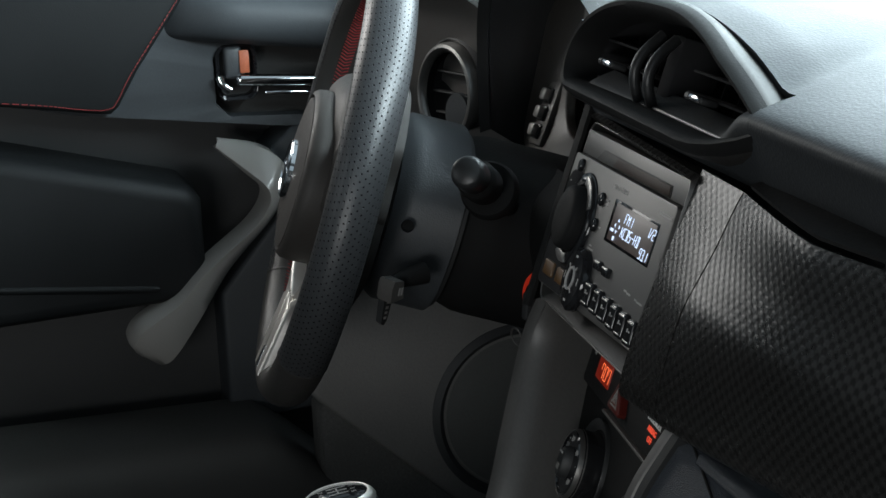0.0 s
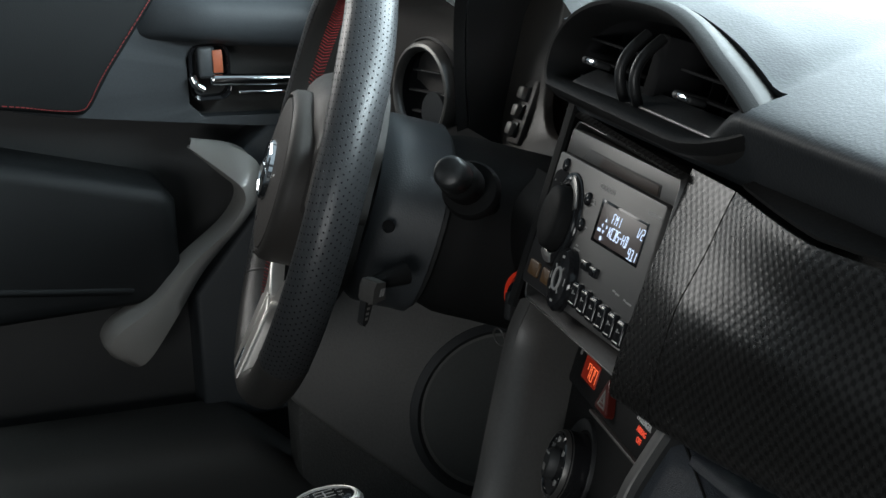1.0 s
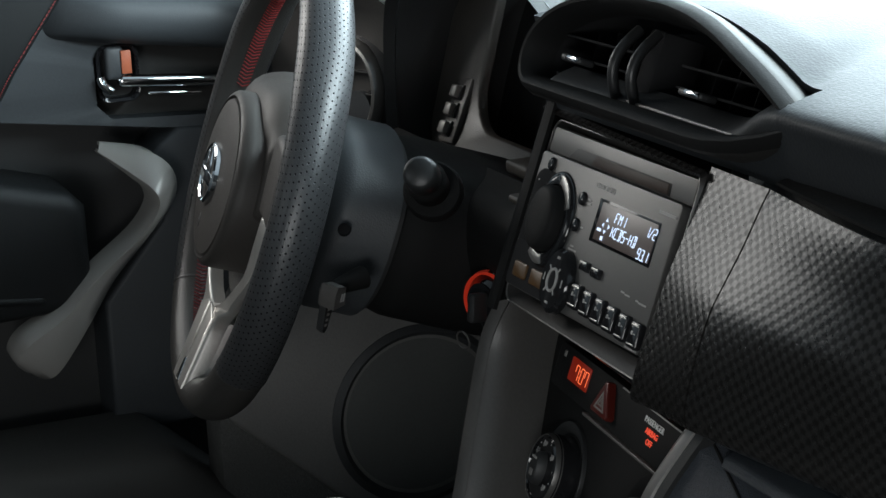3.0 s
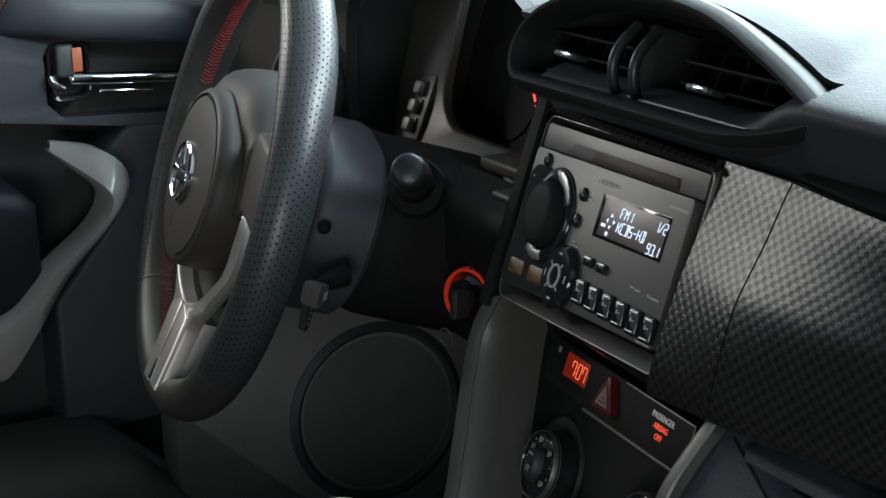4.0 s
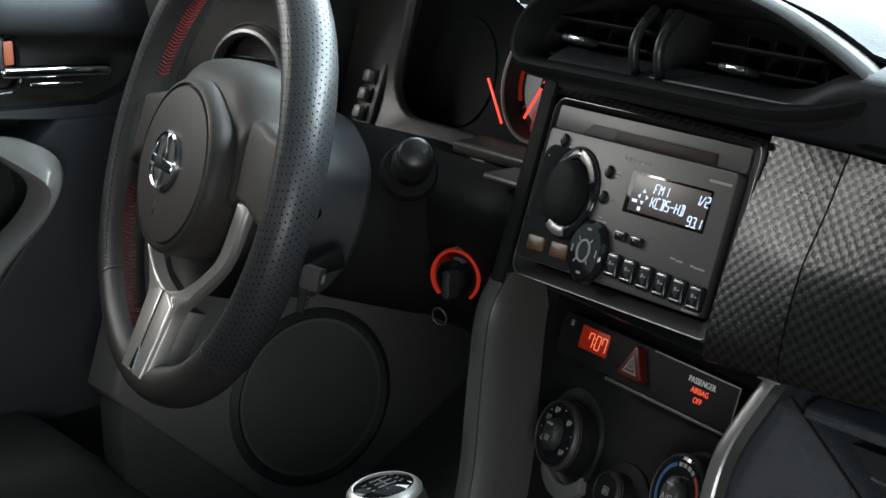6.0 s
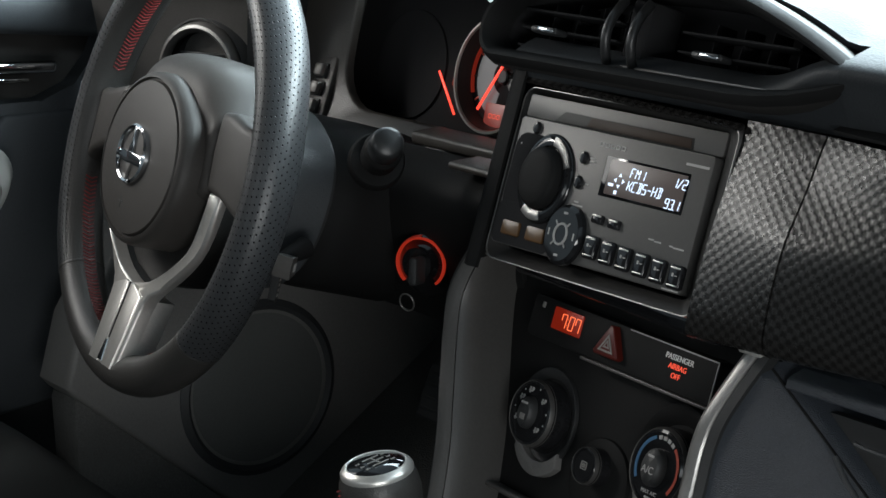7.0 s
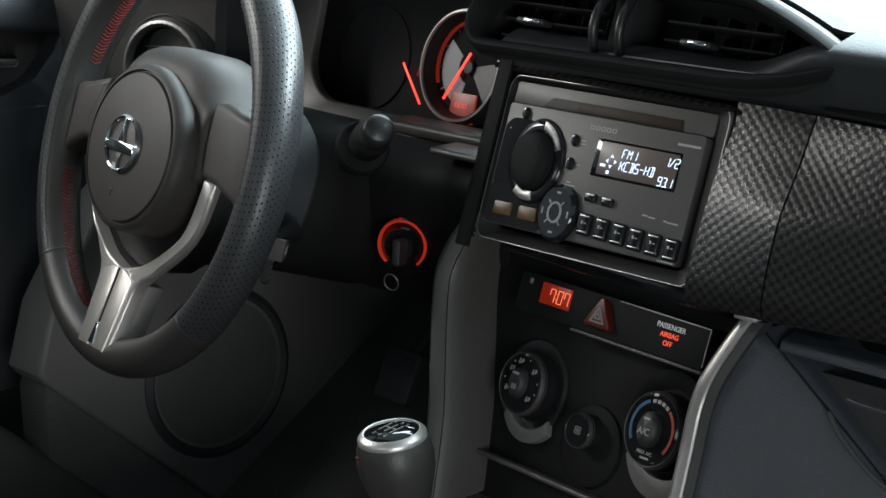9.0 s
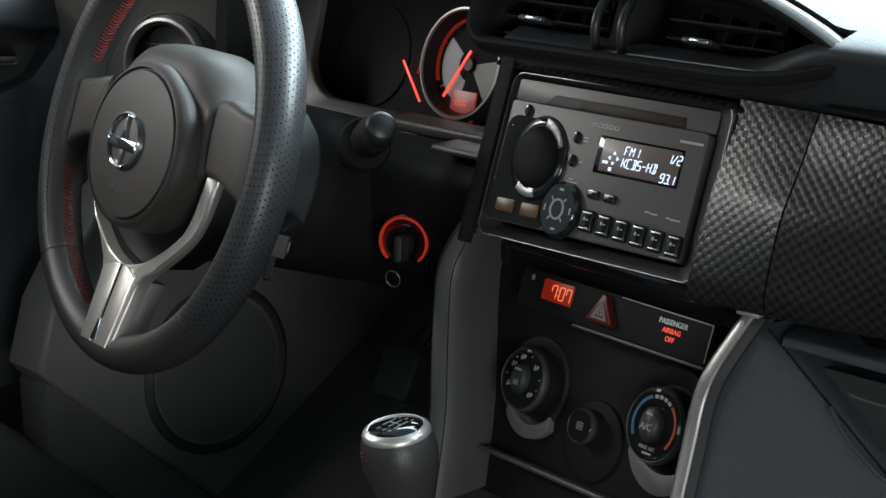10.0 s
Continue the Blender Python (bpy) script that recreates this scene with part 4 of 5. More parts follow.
world_part("strip", ribbon([[(x - 0.006, y + 0.010, z) for x, y, z in edge], [(x - 0.0035, y + 0.001, z) for x, y, z in edge], [(x, y - 0.001, z) for x, y, z in edge], [(x + 0.0058, y, z) for x, y, z in edge], [(x + 0.0080, y + 0.003, z) for x, y, z in edge]], 0.002), KNOBSILVER, trim)
world_part("rubber_edge", ribbon([[(x + 0.0082, y + 0.0025, z) for x, y, z in edge], [(x + 0.0135, y + 0.003, z) for x, y, z in edge], [(x + 0.0145, y + 0.010, z) for x, y, z in edge]], 0.002), BLACK, trim)
world_part("cap", box(0.018, 0.012, 0.004, (0.148, -0.020, 0.4605), 0.0015), SATIN, trim)
side = thing("console_trim", Matrix.Translation((-0.14, -0.02, 0.30)), "dark grey trim cheek on the console's driver side", "trim", "console trims")
edge = [(-0.112, -0.002, 0.478), (-0.126, -0.010, 0.456), (-0.1325, -0.018, 0.434), (-0.128, -0.027, 0.410), (-0.114, -0.043, 0.369), (-0.103, -0.056, 0.335), (-0.092, -0.078, 0.280)]
world_part("strip", ribbon([[(x - 0.0135, y + 0.014, z) for x, y, z in edge], [(x - 0.0130, y + 0.002, z) for x, y, z in edge], [(x - 0.0105, y - 0.0040, z) for x, y, z in edge], [(x - 0.0050, y - 0.0036, z) for x, y, z in edge], [(x - 0.0008, y - 0.0008, z) for x, y, z in edge], [(x, y, z) for x, y, z in edge]], 0.002), TRIMCHEEK, side)
world_part("cheek", ribbon([[(x + 0.0002, y + 0.0004, z) for x, y, z in edge], [(x + 0.0030, y + 0.0050, z) for x, y, z in edge], [(x + 0.0042, y + 0.0180, z) for x, y, z in edge], [(x + 0.0040, y + 0.0460, z) for x, y, z in edge]], 0.002), TRIMCHEEK, side, "warm grey inner cheek")
world_part("rubber_edge", ribbon([[(x - 0.0132, y + 0.004, z) for x, y, z in edge], [(x - 0.0195, y + 0.003, z) for x, y, z in edge], [(x - 0.0230, y + 0.009, z) for x, y, z in edge], [(x - 0.0240, y + 0.050, z) for x, y, z in edge]], 0.002), BLACK, side)

# padded knee rest beside the console and the glovebox edge
knee = thing("knee_pad", Matrix.Translation((0.20, -0.04, 0.25)), "dark grained knee pad on the console's passenger side", "knee pad")
front = [(0.152, -0.022, 0.458), (0.146, -0.034, 0.430), (0.140, -0.046, 0.400), (0.142, -0.058, 0.370), (0.148, -0.083, 0.320), (0.154, -0.113, 0.270)]
# the pad widens downwards to a straight slanting edge
far = [(0.154 + 1.30 * (0.458 - z), -0.016 - 0.02 * (0.458 - z), z - 0.004) for x, y, z in front]
mid_row = [(0.5 * (a[0] + b[0]), 0.5 * (a[1] + b[1]) - 0.004, 0.5 * (a[2] + b[2])) for a, b in zip(front, far)]
world_part("pad", ribbon([front, mid_row, far, [(x + 0.006, y + 0.006, z) for x, y, z in far], [(x + 0.010, y + 0.060, z) for x, y, z in far]], 0.003), KNEEPAD, knee)
world_part("piping", tube(spline([(x + 0.001, y - 0.0012, z) for x, y, z in far], 30), 0.0008, 8), MATTE, knee, "thin dark piping")
glove = thing("glovebox", Matrix.Translation((0.45, 0.0, 0.30)), "black glovebox lid under the dashboard panel", "glovebox")
world_part("ledge", swept(spline([(-0.005, 0.452), (-0.017, 0.4495), (-0.0195, 0.446), (-0.0190, 0.4425), (0.000, 0.438)], 14), steps(0.172, 0.70, 8), 0.003), KNEEPAD, glove)
world_part("lid", sheet([[(x, -0.004 + 0.10 * (z - 0.43), z) for z in steps(0.25, 0.430, 6)] for x in steps(0.165, 0.70, 6)], 0.006), BLACK, glove)
world_part("lid_edge", tube(spline([(0.226, -0.0215, 0.4245), (0.240, -0.0225, 0.4238), (0.30, -0.021, 0.423), (0.66, -0.021, 0.424)], 24), 0.0016, 8), SOFT, glove)
world_part("lid_edge", tube(spline([(0.214, -0.024, 0.414), (0.228, -0.027, 0.400), (0.262, -0.031, 0.380), (0.33, -0.036, 0.36)], 24), 0.0016, 8), SOFT, glove)

# ---- gear lever ----
lever = thing("gear_lever", Matrix.LocRotScale((-0.0130, -0.1690, 0.3005), Euler((radians(7), radians(-2), 0)), None), "leather gear knob with a silver ring and shift pattern", "gear lever")
knob = part("knob", lathe([(0.0, 0.000), (0.0125, 0.0), (0.0140, 0.010), (0.0165, 0.024), (0.0215, 0.042), (0.0252, 0.056), (0.0258, 0.066), (0.0245, 0.074), (0.0225, 0.0785)], 48), LEATHER, lever, "black leather knob")
part("silver_ring", lathe([(0.0228, 0.0780), (0.0230, 0.0800), (0.0216, 0.0822), (0.0192, 0.0838), (0.0182, 0.0836)], 48), SATIN, lever, "satin silver ring")
cap = part("cap", lathe([(0.0186, 0.0826), (0.0170, 0.0838), (0.0080, 0.0850), (0, 0.0853)], 40), GLOSS, lever, "domed black cap")
marks = [box(0.0008, 0.012, 0.0004, (q, 0, 0.0856), 0) for q in (-0.0055, 0, 0.0055)] + [box(0.0110, 0.0008, 0.0004, (0, 0, 0.0856), 0)]
part("shift_pattern", join(*marks), SWITCH, cap)
for txt, x, y in (("1", -0.0055, 0.0078), ("3", 0.0, 0.0082), ("5", 0.0055, 0.0078), ("2", -0.0055, -0.0112), ("4", 0.0, -0.0116), ("6", 0.0055, -0.0112)):
    part("numeral", lettering(txt, 0.0042, x, y, 0.0850, "CENTER"), SWITCH, cap)
part("collar", lathe([(0.0150, -0.004), (0.0155, 0.004), (0.0135, 0.006)], 32), SATIN, lever)
part("shaft", lathe([(0.007, -0.08), (0.007, 0.0)], 16), BLACK, lever)
part("boot", lathe([(0.062, -0.060), (0.055, -0.052), (0.040, -0.034), (0.026, -0.018), (0.016, -0.004)], 28), LEATHER, lever, "leather boot")
st = [box(0.0030, 0.0010, 0.0010, (0, 0, 0), 0.0003, 1, Matrix.Rotation(radians(250), 4, "Z") @ Matrix.Translation((0.0135 + 0.0118 * (k / 22) ** 1.1 if k < 20 else 0.0255, 0, 0.006 + k * 0.0030)) @ Matrix.Rotation(radians(28), 4, "X")) for k in range(23)]
tagged(part("stitching", join(*st), THREAD, knob, "red stitching", 0), kind="stuff")

# ---- ignition with its lit ring, key and key ring ----
ign = thing("ignition_lock", axes((-0.226, 0.0165, 0.431), (0.93, 0.36, 0), (-0.02, 0.12, 0.99)), "ignition lock with a glowing red ring and a key in it", "ignition lock")
part("lit_ring", prism(arc(0, 0, 0.0210, 0.0194, -48, 228, 40) + arc(0, 0, 0.0195, 0.0180, 228, -48, 40), -0.0015, 0.0015, 0.0003), GLOW_RING, ign, "glowing red ring")
part("lit_collar", prism(arc(0, 0, 0.0226, 0.0209, 95, 225, 20) + arc(0, 0, 0.0188, 0.0172, 225, 95, 20), -0.006, -0.002, 0.0003), GLOW_DIM, ign)
part("barrel", lathe([(0.026, -0.012), (0.0190, -0.002), (0.0135, 0.003), (0.0125, 0.006), (0, 0.006)], 40), GLOSS, ign)
part("key_head", prism(rrect(0.0005, -0.014, 0.0080, 0.007, 0.003), 0.006, 0.019, 0.002), BLACK, ign, "black key head")
part("key_ring", tube([(0.0060 * math.cos(a) + 0.004, -0.0255 + 0.0065 * math.sin(a), 0.024 + 0.002 * math.sin(a)) for a in steps(0, 2 * math.pi * 23 / 24, 23)], 0.0007, 8, True), DARKSATIN, ign, "thin steel key ring")

# ---- steering wheel ----
WX, WUP = Vector((0.9907, -0.1357, 0.0)), Vector((0.0428, 0.3127, 0.9489))
WHEEL = axes((-0.377, -0.101, 0.506), WX, WUP)
wheel = thing("steering_wheel", WHEEL, "black leather steering wheel with perforated grips and red stitching", "steering wheel")
RM = 0.1669


def rim_at(a, s, grow=1.0):
    """A place on the rim: a along it, s round its section, in degrees."""
    grip = 1.0 + 0.07 * math.exp(-(((abs(90 - (a % 360 if a % 360 < 270 else a % 360 - 360)) - 52) / 16.0) ** 2))
    r = RM + 0.0156 * grip * grow * math.cos(radians(s))
    h = 0.0186 * grip * grow * math.sin(radians(s))
    return (r * math.cos(radians(a)), r * math.sin(radians(a)), h)


def rim_arc(a0, a1, s0=0, s1=345, n=48, k=24, grow=1.0):
    full = s1 - s0 > 340
    return sheet([[rim_at(a, s, grow) for s in steps(s0, s1, k - 1)] for a in steps(a0, a1, n)], closed=full)


for a0, a1 in ((-44, 72), (108, 224)):
    grip = part("grip", rim_arc(a0, a1, -118, 118, 56, 22, 1.012), PERF, wheel, "perforated black leather grip")
part("rim", rim_arc(-180, 180, n=144), LEATHER, wheel, "smooth black leather rim")
for a in (-44, 72, 108, 224):
    part("grip_seam", sheet([[rim_at(a + q, s, 1.012 + g) for s in steps(0, 345, 23)] for q, g in ((-0.5, 0), (-0.25, 0.018), (0.25, 0.018), (0.5, 0))], closed=True), LEATHER, wheel)


def stitches(a0, a1):
    bms = []
    n = int((a1 - a0) / 1.25)
    for k in range(n):
        a = a0 + (a1 - a0) * k / n
        for d, s in ((0.9, -1), (0.9, 1)):
            p, q = Vector(rim_at(a, 180 + 15 * s, 1.025)), Vector(rim_at(a + d, 180 - 1 * s, 1.03))
            bms.append(tube([p, (p + q) / 2 + Vector((0, 0, 0.0)), q], 0.00055, 5))
    return join(*bms)


for a0, a1 in ((18, 74), (106, 162), (196, 250), (290, 344)):
    tagged(part("stitching", stitches(a0, a1), THREAD, wheel, "red cross stitching inside the rim", 0), kind="stuff")
tagged(part("edge_stitching", join(*[moved(box(0.0016, 0.0007, 0.0005, (0, 0, 0), 0), m=Matrix.Translation(rim_at(a, 121, 1.02)) @ Matrix.Rotation(radians(a + 90), 4, "Z")) for a in steps(-42, 70, 75) + steps(110, 222, 75)]), BLACK, wheel, "", 0), kind="stuff")

hub_half = [(0.0, 0.081), (0.030, 0.0805), (0.051, 0.0760), (0.067, 0.0655), (0.0800, 0.0500), (0.0848, 0.038), (0.0842, 0.018), (0.0880, -0.0105), (0.066, -0.026), (0.030, -0.050)]


def hub_skin(edge, rings):
    """A plate drawn in from its outline, domed over its upper half: pairs of share and height, with a flatter height below."""
    rows = []
    for share, high, low in rings:
        row = []
        for x, y in edge:
            t = min(1.0, max(0.0, (y - 0.030) / 0.030))
            t = t * t * (3 - 2 * t)
            row.append((x * share, 0.012 + (y - 0.012) * share, low + (high - low) * t))
        rows.append(row)
    return sheet(rows, closed=True)


hub_edge = [p[:2] for p in spline([(x, y, 0) for x, y in hub_half], 60)]
hub_edge += [(-x, y) for x, y in reversed(hub_edge[1:])]
part("hub", hub_skin(hub_edge, [(0.66, 0.0165, 0.0122), (0.76, 0.0150, 0.0122), (0.84, 0.0110, 0.0122), (0.90, 0.0060, 0.0122), (0.945, -0.0010, 0.0118), (0.975, -0.0090, 0.0095), (0.993, -0.0190, 0.0050), (1.0, -0.0280, -0.0060), (1.0, -0.0360, -0.0360)]), HUB, wheel, "black grained hub")
bowl_half = [(0.0, -0.040), (0.050, -0.020), (0.086, -0.008), (0.0885, -0.036), (0.079, -0.057), (0.060, -0.0735), (0.032, -0.0905), (0.0, -0.0975)]
part("hub_bowl", prism(bowl_half + [(-x, y) for x, y in reversed(bowl_half[1:-1])], -0.036, -0.006, 0.004, 3), SATINBLACK, wheel, "black bowl under the airbag cover")
for s, drop in ((-1, 0.010), (1, 0.0)):
    upper = [(0.0875, 0.0475 - 0.5 * drop), (0.104, 0.0490 - drop), (0.126, 0.0440 - drop), (0.151, 0.0420 - drop)]
    sp = upper + [(0.1525, -0.030), (0.136, -0.021), (0.112, -0.0130), (0.0895, -0.0110), (0.0858, 0.018), (0.0862, 0.036)]
    bm = prism([(s * x, y) for x, y in sp], -0.014, 0.0115, 0.0070, 5)
    for v in bm.verts:
        # the spoke sinks towards the rim
        v.co.z -= 1.2 * max(0.0, abs(v.co.x) - 0.118) ** 2 / 0.28
    part("side_spoke", bm, HUB, wheel, "grained side spoke")
pad = part("airbag_cover", lathe([(0.0655, -0.008), (0.0660, 0.012), (0.0662, 0.0205), (0.0652, 0.0262), (0.0630, 0.0290), (0.0608, 0.0300), (0.0600, 0.0272), (0.0588, 0.0272), (0.0578, 0.0302), (0.045, 0.0325), (0.020, 0.0338), (0, 0.0340)], 64, Matrix.Translation((0.006, -0.0045, 0)) @ Matrix.Diagonal((1.13, 1, 1, 1))), HUB, wheel, "round airbag cover with a grooved edge")
part("cover_mark", join(box(0.008, 0.0012, 0.0008, (0.0, -0.040, 0.0330), 0.0003), box(0.0012, 0.010, 0.0008, (0.0, -0.040, 0.0330), 0.0003)), BLACK, pad)
em = Matrix.Translation((0.006, -0.003, 0)) @ Matrix.Diagonal((1.0, 0.86, 1, 1))
badge = part("badge", moved(lathe([(0.0265, 0.033), (0.0262, 0.0365), (0.0245, 0.0378), (0.0230, 0.0368), (0.0225, 0.0345)], 48), m=em), CHROME, pad, "oval chrome badge")
part("badge_dish", moved(lathe([(0.0228, 0.0345), (0.012, 0.0352), (0, 0.0355)], 40), m=em), DARKSATIN, badge)
part("badge_bar", box(0.046, 0.0085, 0.0030, (0.006, -0.0060, 0.0366), 0.0012), CHROME, badge, "broad chrome cross bar")
part("badge_spike", prism([(0.0010, -0.0020), (0.0110, -0.0020), (0.0072, 0.0070), (0.0066, 0.0190), (0.0054, 0.0190), (0.0048, 0.0070)], 0.0350, 0.0376, 0.0006), CHROME, badge)
part("badge_spike", prism([(0.0100, -0.0100), (0.0020, -0.0100), (0.0052, -0.0180), (0.0056, -0.0240), (0.0064, -0.0240), (0.0068, -0.0180)], 0.0350, 0.0370, 0.0006), DARKSATIN, badge)


def leaned(bm):
    """The lower spoke rises towards the rim."""
    for v in bm.verts:
        v.co.z += 0.15 * max(0.0, -0.099 - v.co.y)
        if v.co.y > -0.100 and abs(v.co.x) > 0.03 and v.co.z > 0:
            v.co.z -= 0.75 * max(0.0, math.hypot(v.co.x, v.co.y) - 0.0965)
    return bm


outer = [(0.0288, -0.124), (0.0312, -0.108), (0.042, -0.0965), (0.064, -0.0815), (0.0855, -0.0620), (0.0965, -0.0410), (0.1035, -0.011)]
inner = [(0.0935, -0.011), (0.0885, -0.036), (0.078, -0.058), (0.060, -0.0740), (0.032, -0.0905), (0.012, -0.0965)]
right_y = [(0.0245, -0.166), (0.0275, -0.140)]
for run in (outer, inner):
    right_y += [p[:2] for p in spline([(x, y, 0) for x, y in run], 13)]
part("lower_spoke", leaned(prism(right_y + [(0.0, -0.099)] + [(-x, y) for x, y in reversed(right_y)], -0.0030, 0.0085, 0.0022, 3)), SATIN, wheel, "forked satin silver lower spoke")
foot_y = [(0.0243, -0.166), (0.0272, -0.140), (0.0300, -0.1065), (0.0, -0.1045)]
part("spoke_side", leaned(prism(foot_y + [(-x, y) for x, y in reversed(foot_y[:-1])], -0.018, 0.0040, 0.002, 2)), SATIN, wheel, "satin silver flank of the lower spoke")
for s in (-1, 1):
    plate = [(s * x, y) for x, y in ((0.0022, -0.0995), (0.0090, -0.0990), (0.0262, -0.1055), (0.0236, -0.136), (0.0212, -0.1640), (0.0050, -0.1640), (0.0030, -0.1450), (0.0022, -0.1440))]
    part("spoke_plate", leaned(prism(plate, 0.007, 0.0102, 0.0010, 2)), SATIN, wheel, "raised silver plate")
part("spoke_slot", leaned(prism([(-0.0022, -0.1440), (0.0022, -0.1440), (0.0022, -0.0995), (-0.0022, -0.0995)], 0.0080, 0.0090, 0)), DEEP, wheel, "dark slot")
part("spoke_tip", leaned(prism([(-0.0046, -0.1620), (0.0046, -0.1620), (0.0019, -0.1448), (-0.0019, -0.1448)], 0.0080, 0.0110, 0.0010, 2)), CHROME, wheel, "bright tapered tip")
part("spoke_foot", prism(arc(0, -0.1635, 0.034, 0.007, 180, 360, 12) + [(0.034, -0.160), (-0.034, -0.160)], -0.014, 0.0102, 0.003, 3), LEATHER, wheel)

# ---- steering column ----
column = thing("steering_column", WHEEL @ Matrix.Translation((0, -0.02, -0.13)), "dark grey steering column shroud behind the wheel", "steering column")


def shroud(h0, h1, w0, w1, top, bot, n=10):
    rows = []
    for t in steps(0, 1, n):
        w = w0 + (w1 - w0) * t
        h = h0 + (h1 - h0) * t
        edge = 0.90 + 0.10 * math.sin(math.pi * min(1, t * 4) / 2)
        rows.append([(w * edge * (abs(math.cos(a)) ** 0.92) * (1 if math.cos(a) > 0 else -1), (top if math.sin(a) > 0 else bot) * edge * abs(math.sin(a)) ** 0.9 * (1 if math.sin(a) > 0 else -1), h) for a in steps(0, 2 * math.pi * 47 / 48, 47)])
    bm = sheet(rows, closed=True)
    bm.faces.new([bm.verts.new(p) for p in rows[0]])
    bmesh.ops.remove_doubles(bm, verts=bm.verts, dist=1e-6)
    return moved(bm, y=0.02, z=0.13)


part("front_shroud", shroud(-0.040, -0.090, 0.084, 0.090, 0.060, 0.085), SHROUD, column, "dark grey front shroud")
part("seam", shroud(-0.088, -0.094, 0.087, 0.087, 0.056, 0.081, 2), BLACK, column)
part("rear_shroud", shroud(-0.0925, -0.19, 0.088, 0.090, 0.056, 0.080), MATTE, column)
part("screw_well", lathe([(0.0048, 0.0012), (0.0042, -0.003), (0.0, -0.004)], 20, Matrix.Translation((0.092, 0.012, 0.078)) @ Matrix.Rotation(radians(80), 4, "Y")), DEEP, column)
stalk = thing("wiper_stalk", Matrix.Translation((-0.1735, -0.048, 0.5400)) @ Vector((0.78, -0.42, 0.37)).to_track_quat("Z", "Y").to_matrix().to_4x4(), "black wiper stalk with a round knob end", "stalk")
part("knob", lathe([(0, 0.0022), (0.0085, 0.0018), (0.0108, 0.0), (0.0120, -0.004), (0.0120, -0.020), (0.0104, -0.023)], 36), PODBLACK, stalk, "round black knob")
part("sleeve", lathe([(0.0104, -0.023), (0.0136, -0.026), (0.0142, -0.030), (0.0138, -0.052), (0.0100, -0.060), (0.0085, -0.130)], 32), MATTE, stalk)
part("base_plate", lathe([(0.0, -0.064), (0.0190, -0.064), (0.0205, -0.066), (0.0210, -0.074)], 36), MATTE, stalk, "round black plate at its foot")
tilt = thing("column_lever", axes((-0.252, -0.092, 0.445), (0.62, -0.75, 0.1), (0.10, 0.25, 0.95)), "grey column lever with white print under the shroud", "lever")
part("head", prism([(-0.0075, -0.005), (0.0070, -0.007), (0.0085, 0.004), (0.0068, 0.0095), (-0.004, 0.0085)], -0.012, 0.003, 0.0035, 3), GREY, tilt)
part("stem", prism([(-0.006, -0.006), (0.004, -0.007), (0.002, -0.026), (-0.001, -0.028), (-0.004, -0.025)], -0.004, 0.002, 0.0015), BLACK, tilt)
world_part("rod", tube([(-0.256, -0.090, 0.4460), (-0.259, -0.078, 0.4480), (-0.264, -0.060, 0.450)], [0.0050, 0.0062, 0.0085], 16), MATTE, tilt)
for k in range(2):
    part("print", box(0.0020, 0.006, 0.0004, (-0.0035 + 0.0030 * k, 0.001, -0.0121), 0), MARK, tilt)
for k in range(4):
    part("print", box(0.0030, 0.0020, 0.0004, (-0.001, -0.010 - 0.0040 * k, -0.0041), 0), SWITCH, tilt)

# ---- clutch pedal ----
pedal = thing("clutch_pedal", axes((-0.452, 0.205, 0.226), (1, 0, 0), (0, 0.45, 0.89)), "black rubber clutch pedal hanging in the footwell", "pedal")
part("pad", prism(rrect(-0.024, -0.026, 0.024, 0.026, 0.006), -0.008, 0.004, 0.003, 3), SOFT, pedal, "ribbed black rubber pad")
for k in range(4):
    part("rib", box(0.038, 0.0035, 0.002, (0, -0.0165 + 0.011 * k, 0.0042), 0.0008), SOFT, pedal)
world_part("arm", tube(spline([(-0.452, 0.212, 0.232), (-0.448, 0.255, 0.275), (-0.442, 0.290, 0.335), (-0.440, 0.300, 0.400)], 16), 0.0075, 10), BLACK, pedal, "black steel arm")

# ---- footwell speaker ----
spk = thing("footwell_speaker", axes((-0.6045, 0.103, 0.219), (0, 1, 0), (0, 0, 1)), "large round black speaker grille low on the footwell side", "speaker")
part("rim", lathe([(0.086, -0.004), (0.085, 0.006), (0.079, 0.010), (0.075, 0.006)], 56), SOFT, spk)
part("grille", lathe([(0.076, 0.004), (0.05, 0.007), (0, 0.009)], 48), CLOTH, spk)


# ---- driver's door ----
DOOR = axes((-0.74, 0, 0), (0, 1, 0), (0, 0, 1))
door = thing("door_1", DOOR, "dark driver's door with red stitched insert and chrome handle", "door", "", "structure")
part("panel", prism([(-1.0, 0.05), (0.08, 0.05), (0.10, 0.40), (0.10, 0.59), (-1.0, 0.66)], -0.10, -0.075, 0.003), DOORVINYL, door)


def cast(poly, c, a):
    """Where a ray from c at the angle a leaves a closed outline."""
    dx, dy = math.cos(a), math.sin(a)
    best = 0.0
    for (x0, y0), (x1, y1) in zip(poly, poly[1:] + poly[:1]):
        ex, ey = x1 - x0, y1 - y0
        den = dx * ey - dy * ex
        if abs(den) > 1e-9:
            t = ((x0 - c[0]) * ey - (y0 - c[1]) * ex) / den
            u = ((x0 - c[0]) * dy - (y0 - c[1]) * dx) / den
            if t > 0 and -1e-6 <= u <= 1 + 1e-6:
                best = max(best, t)
    return (c[0] + best * dx, c[1] + best * dy)


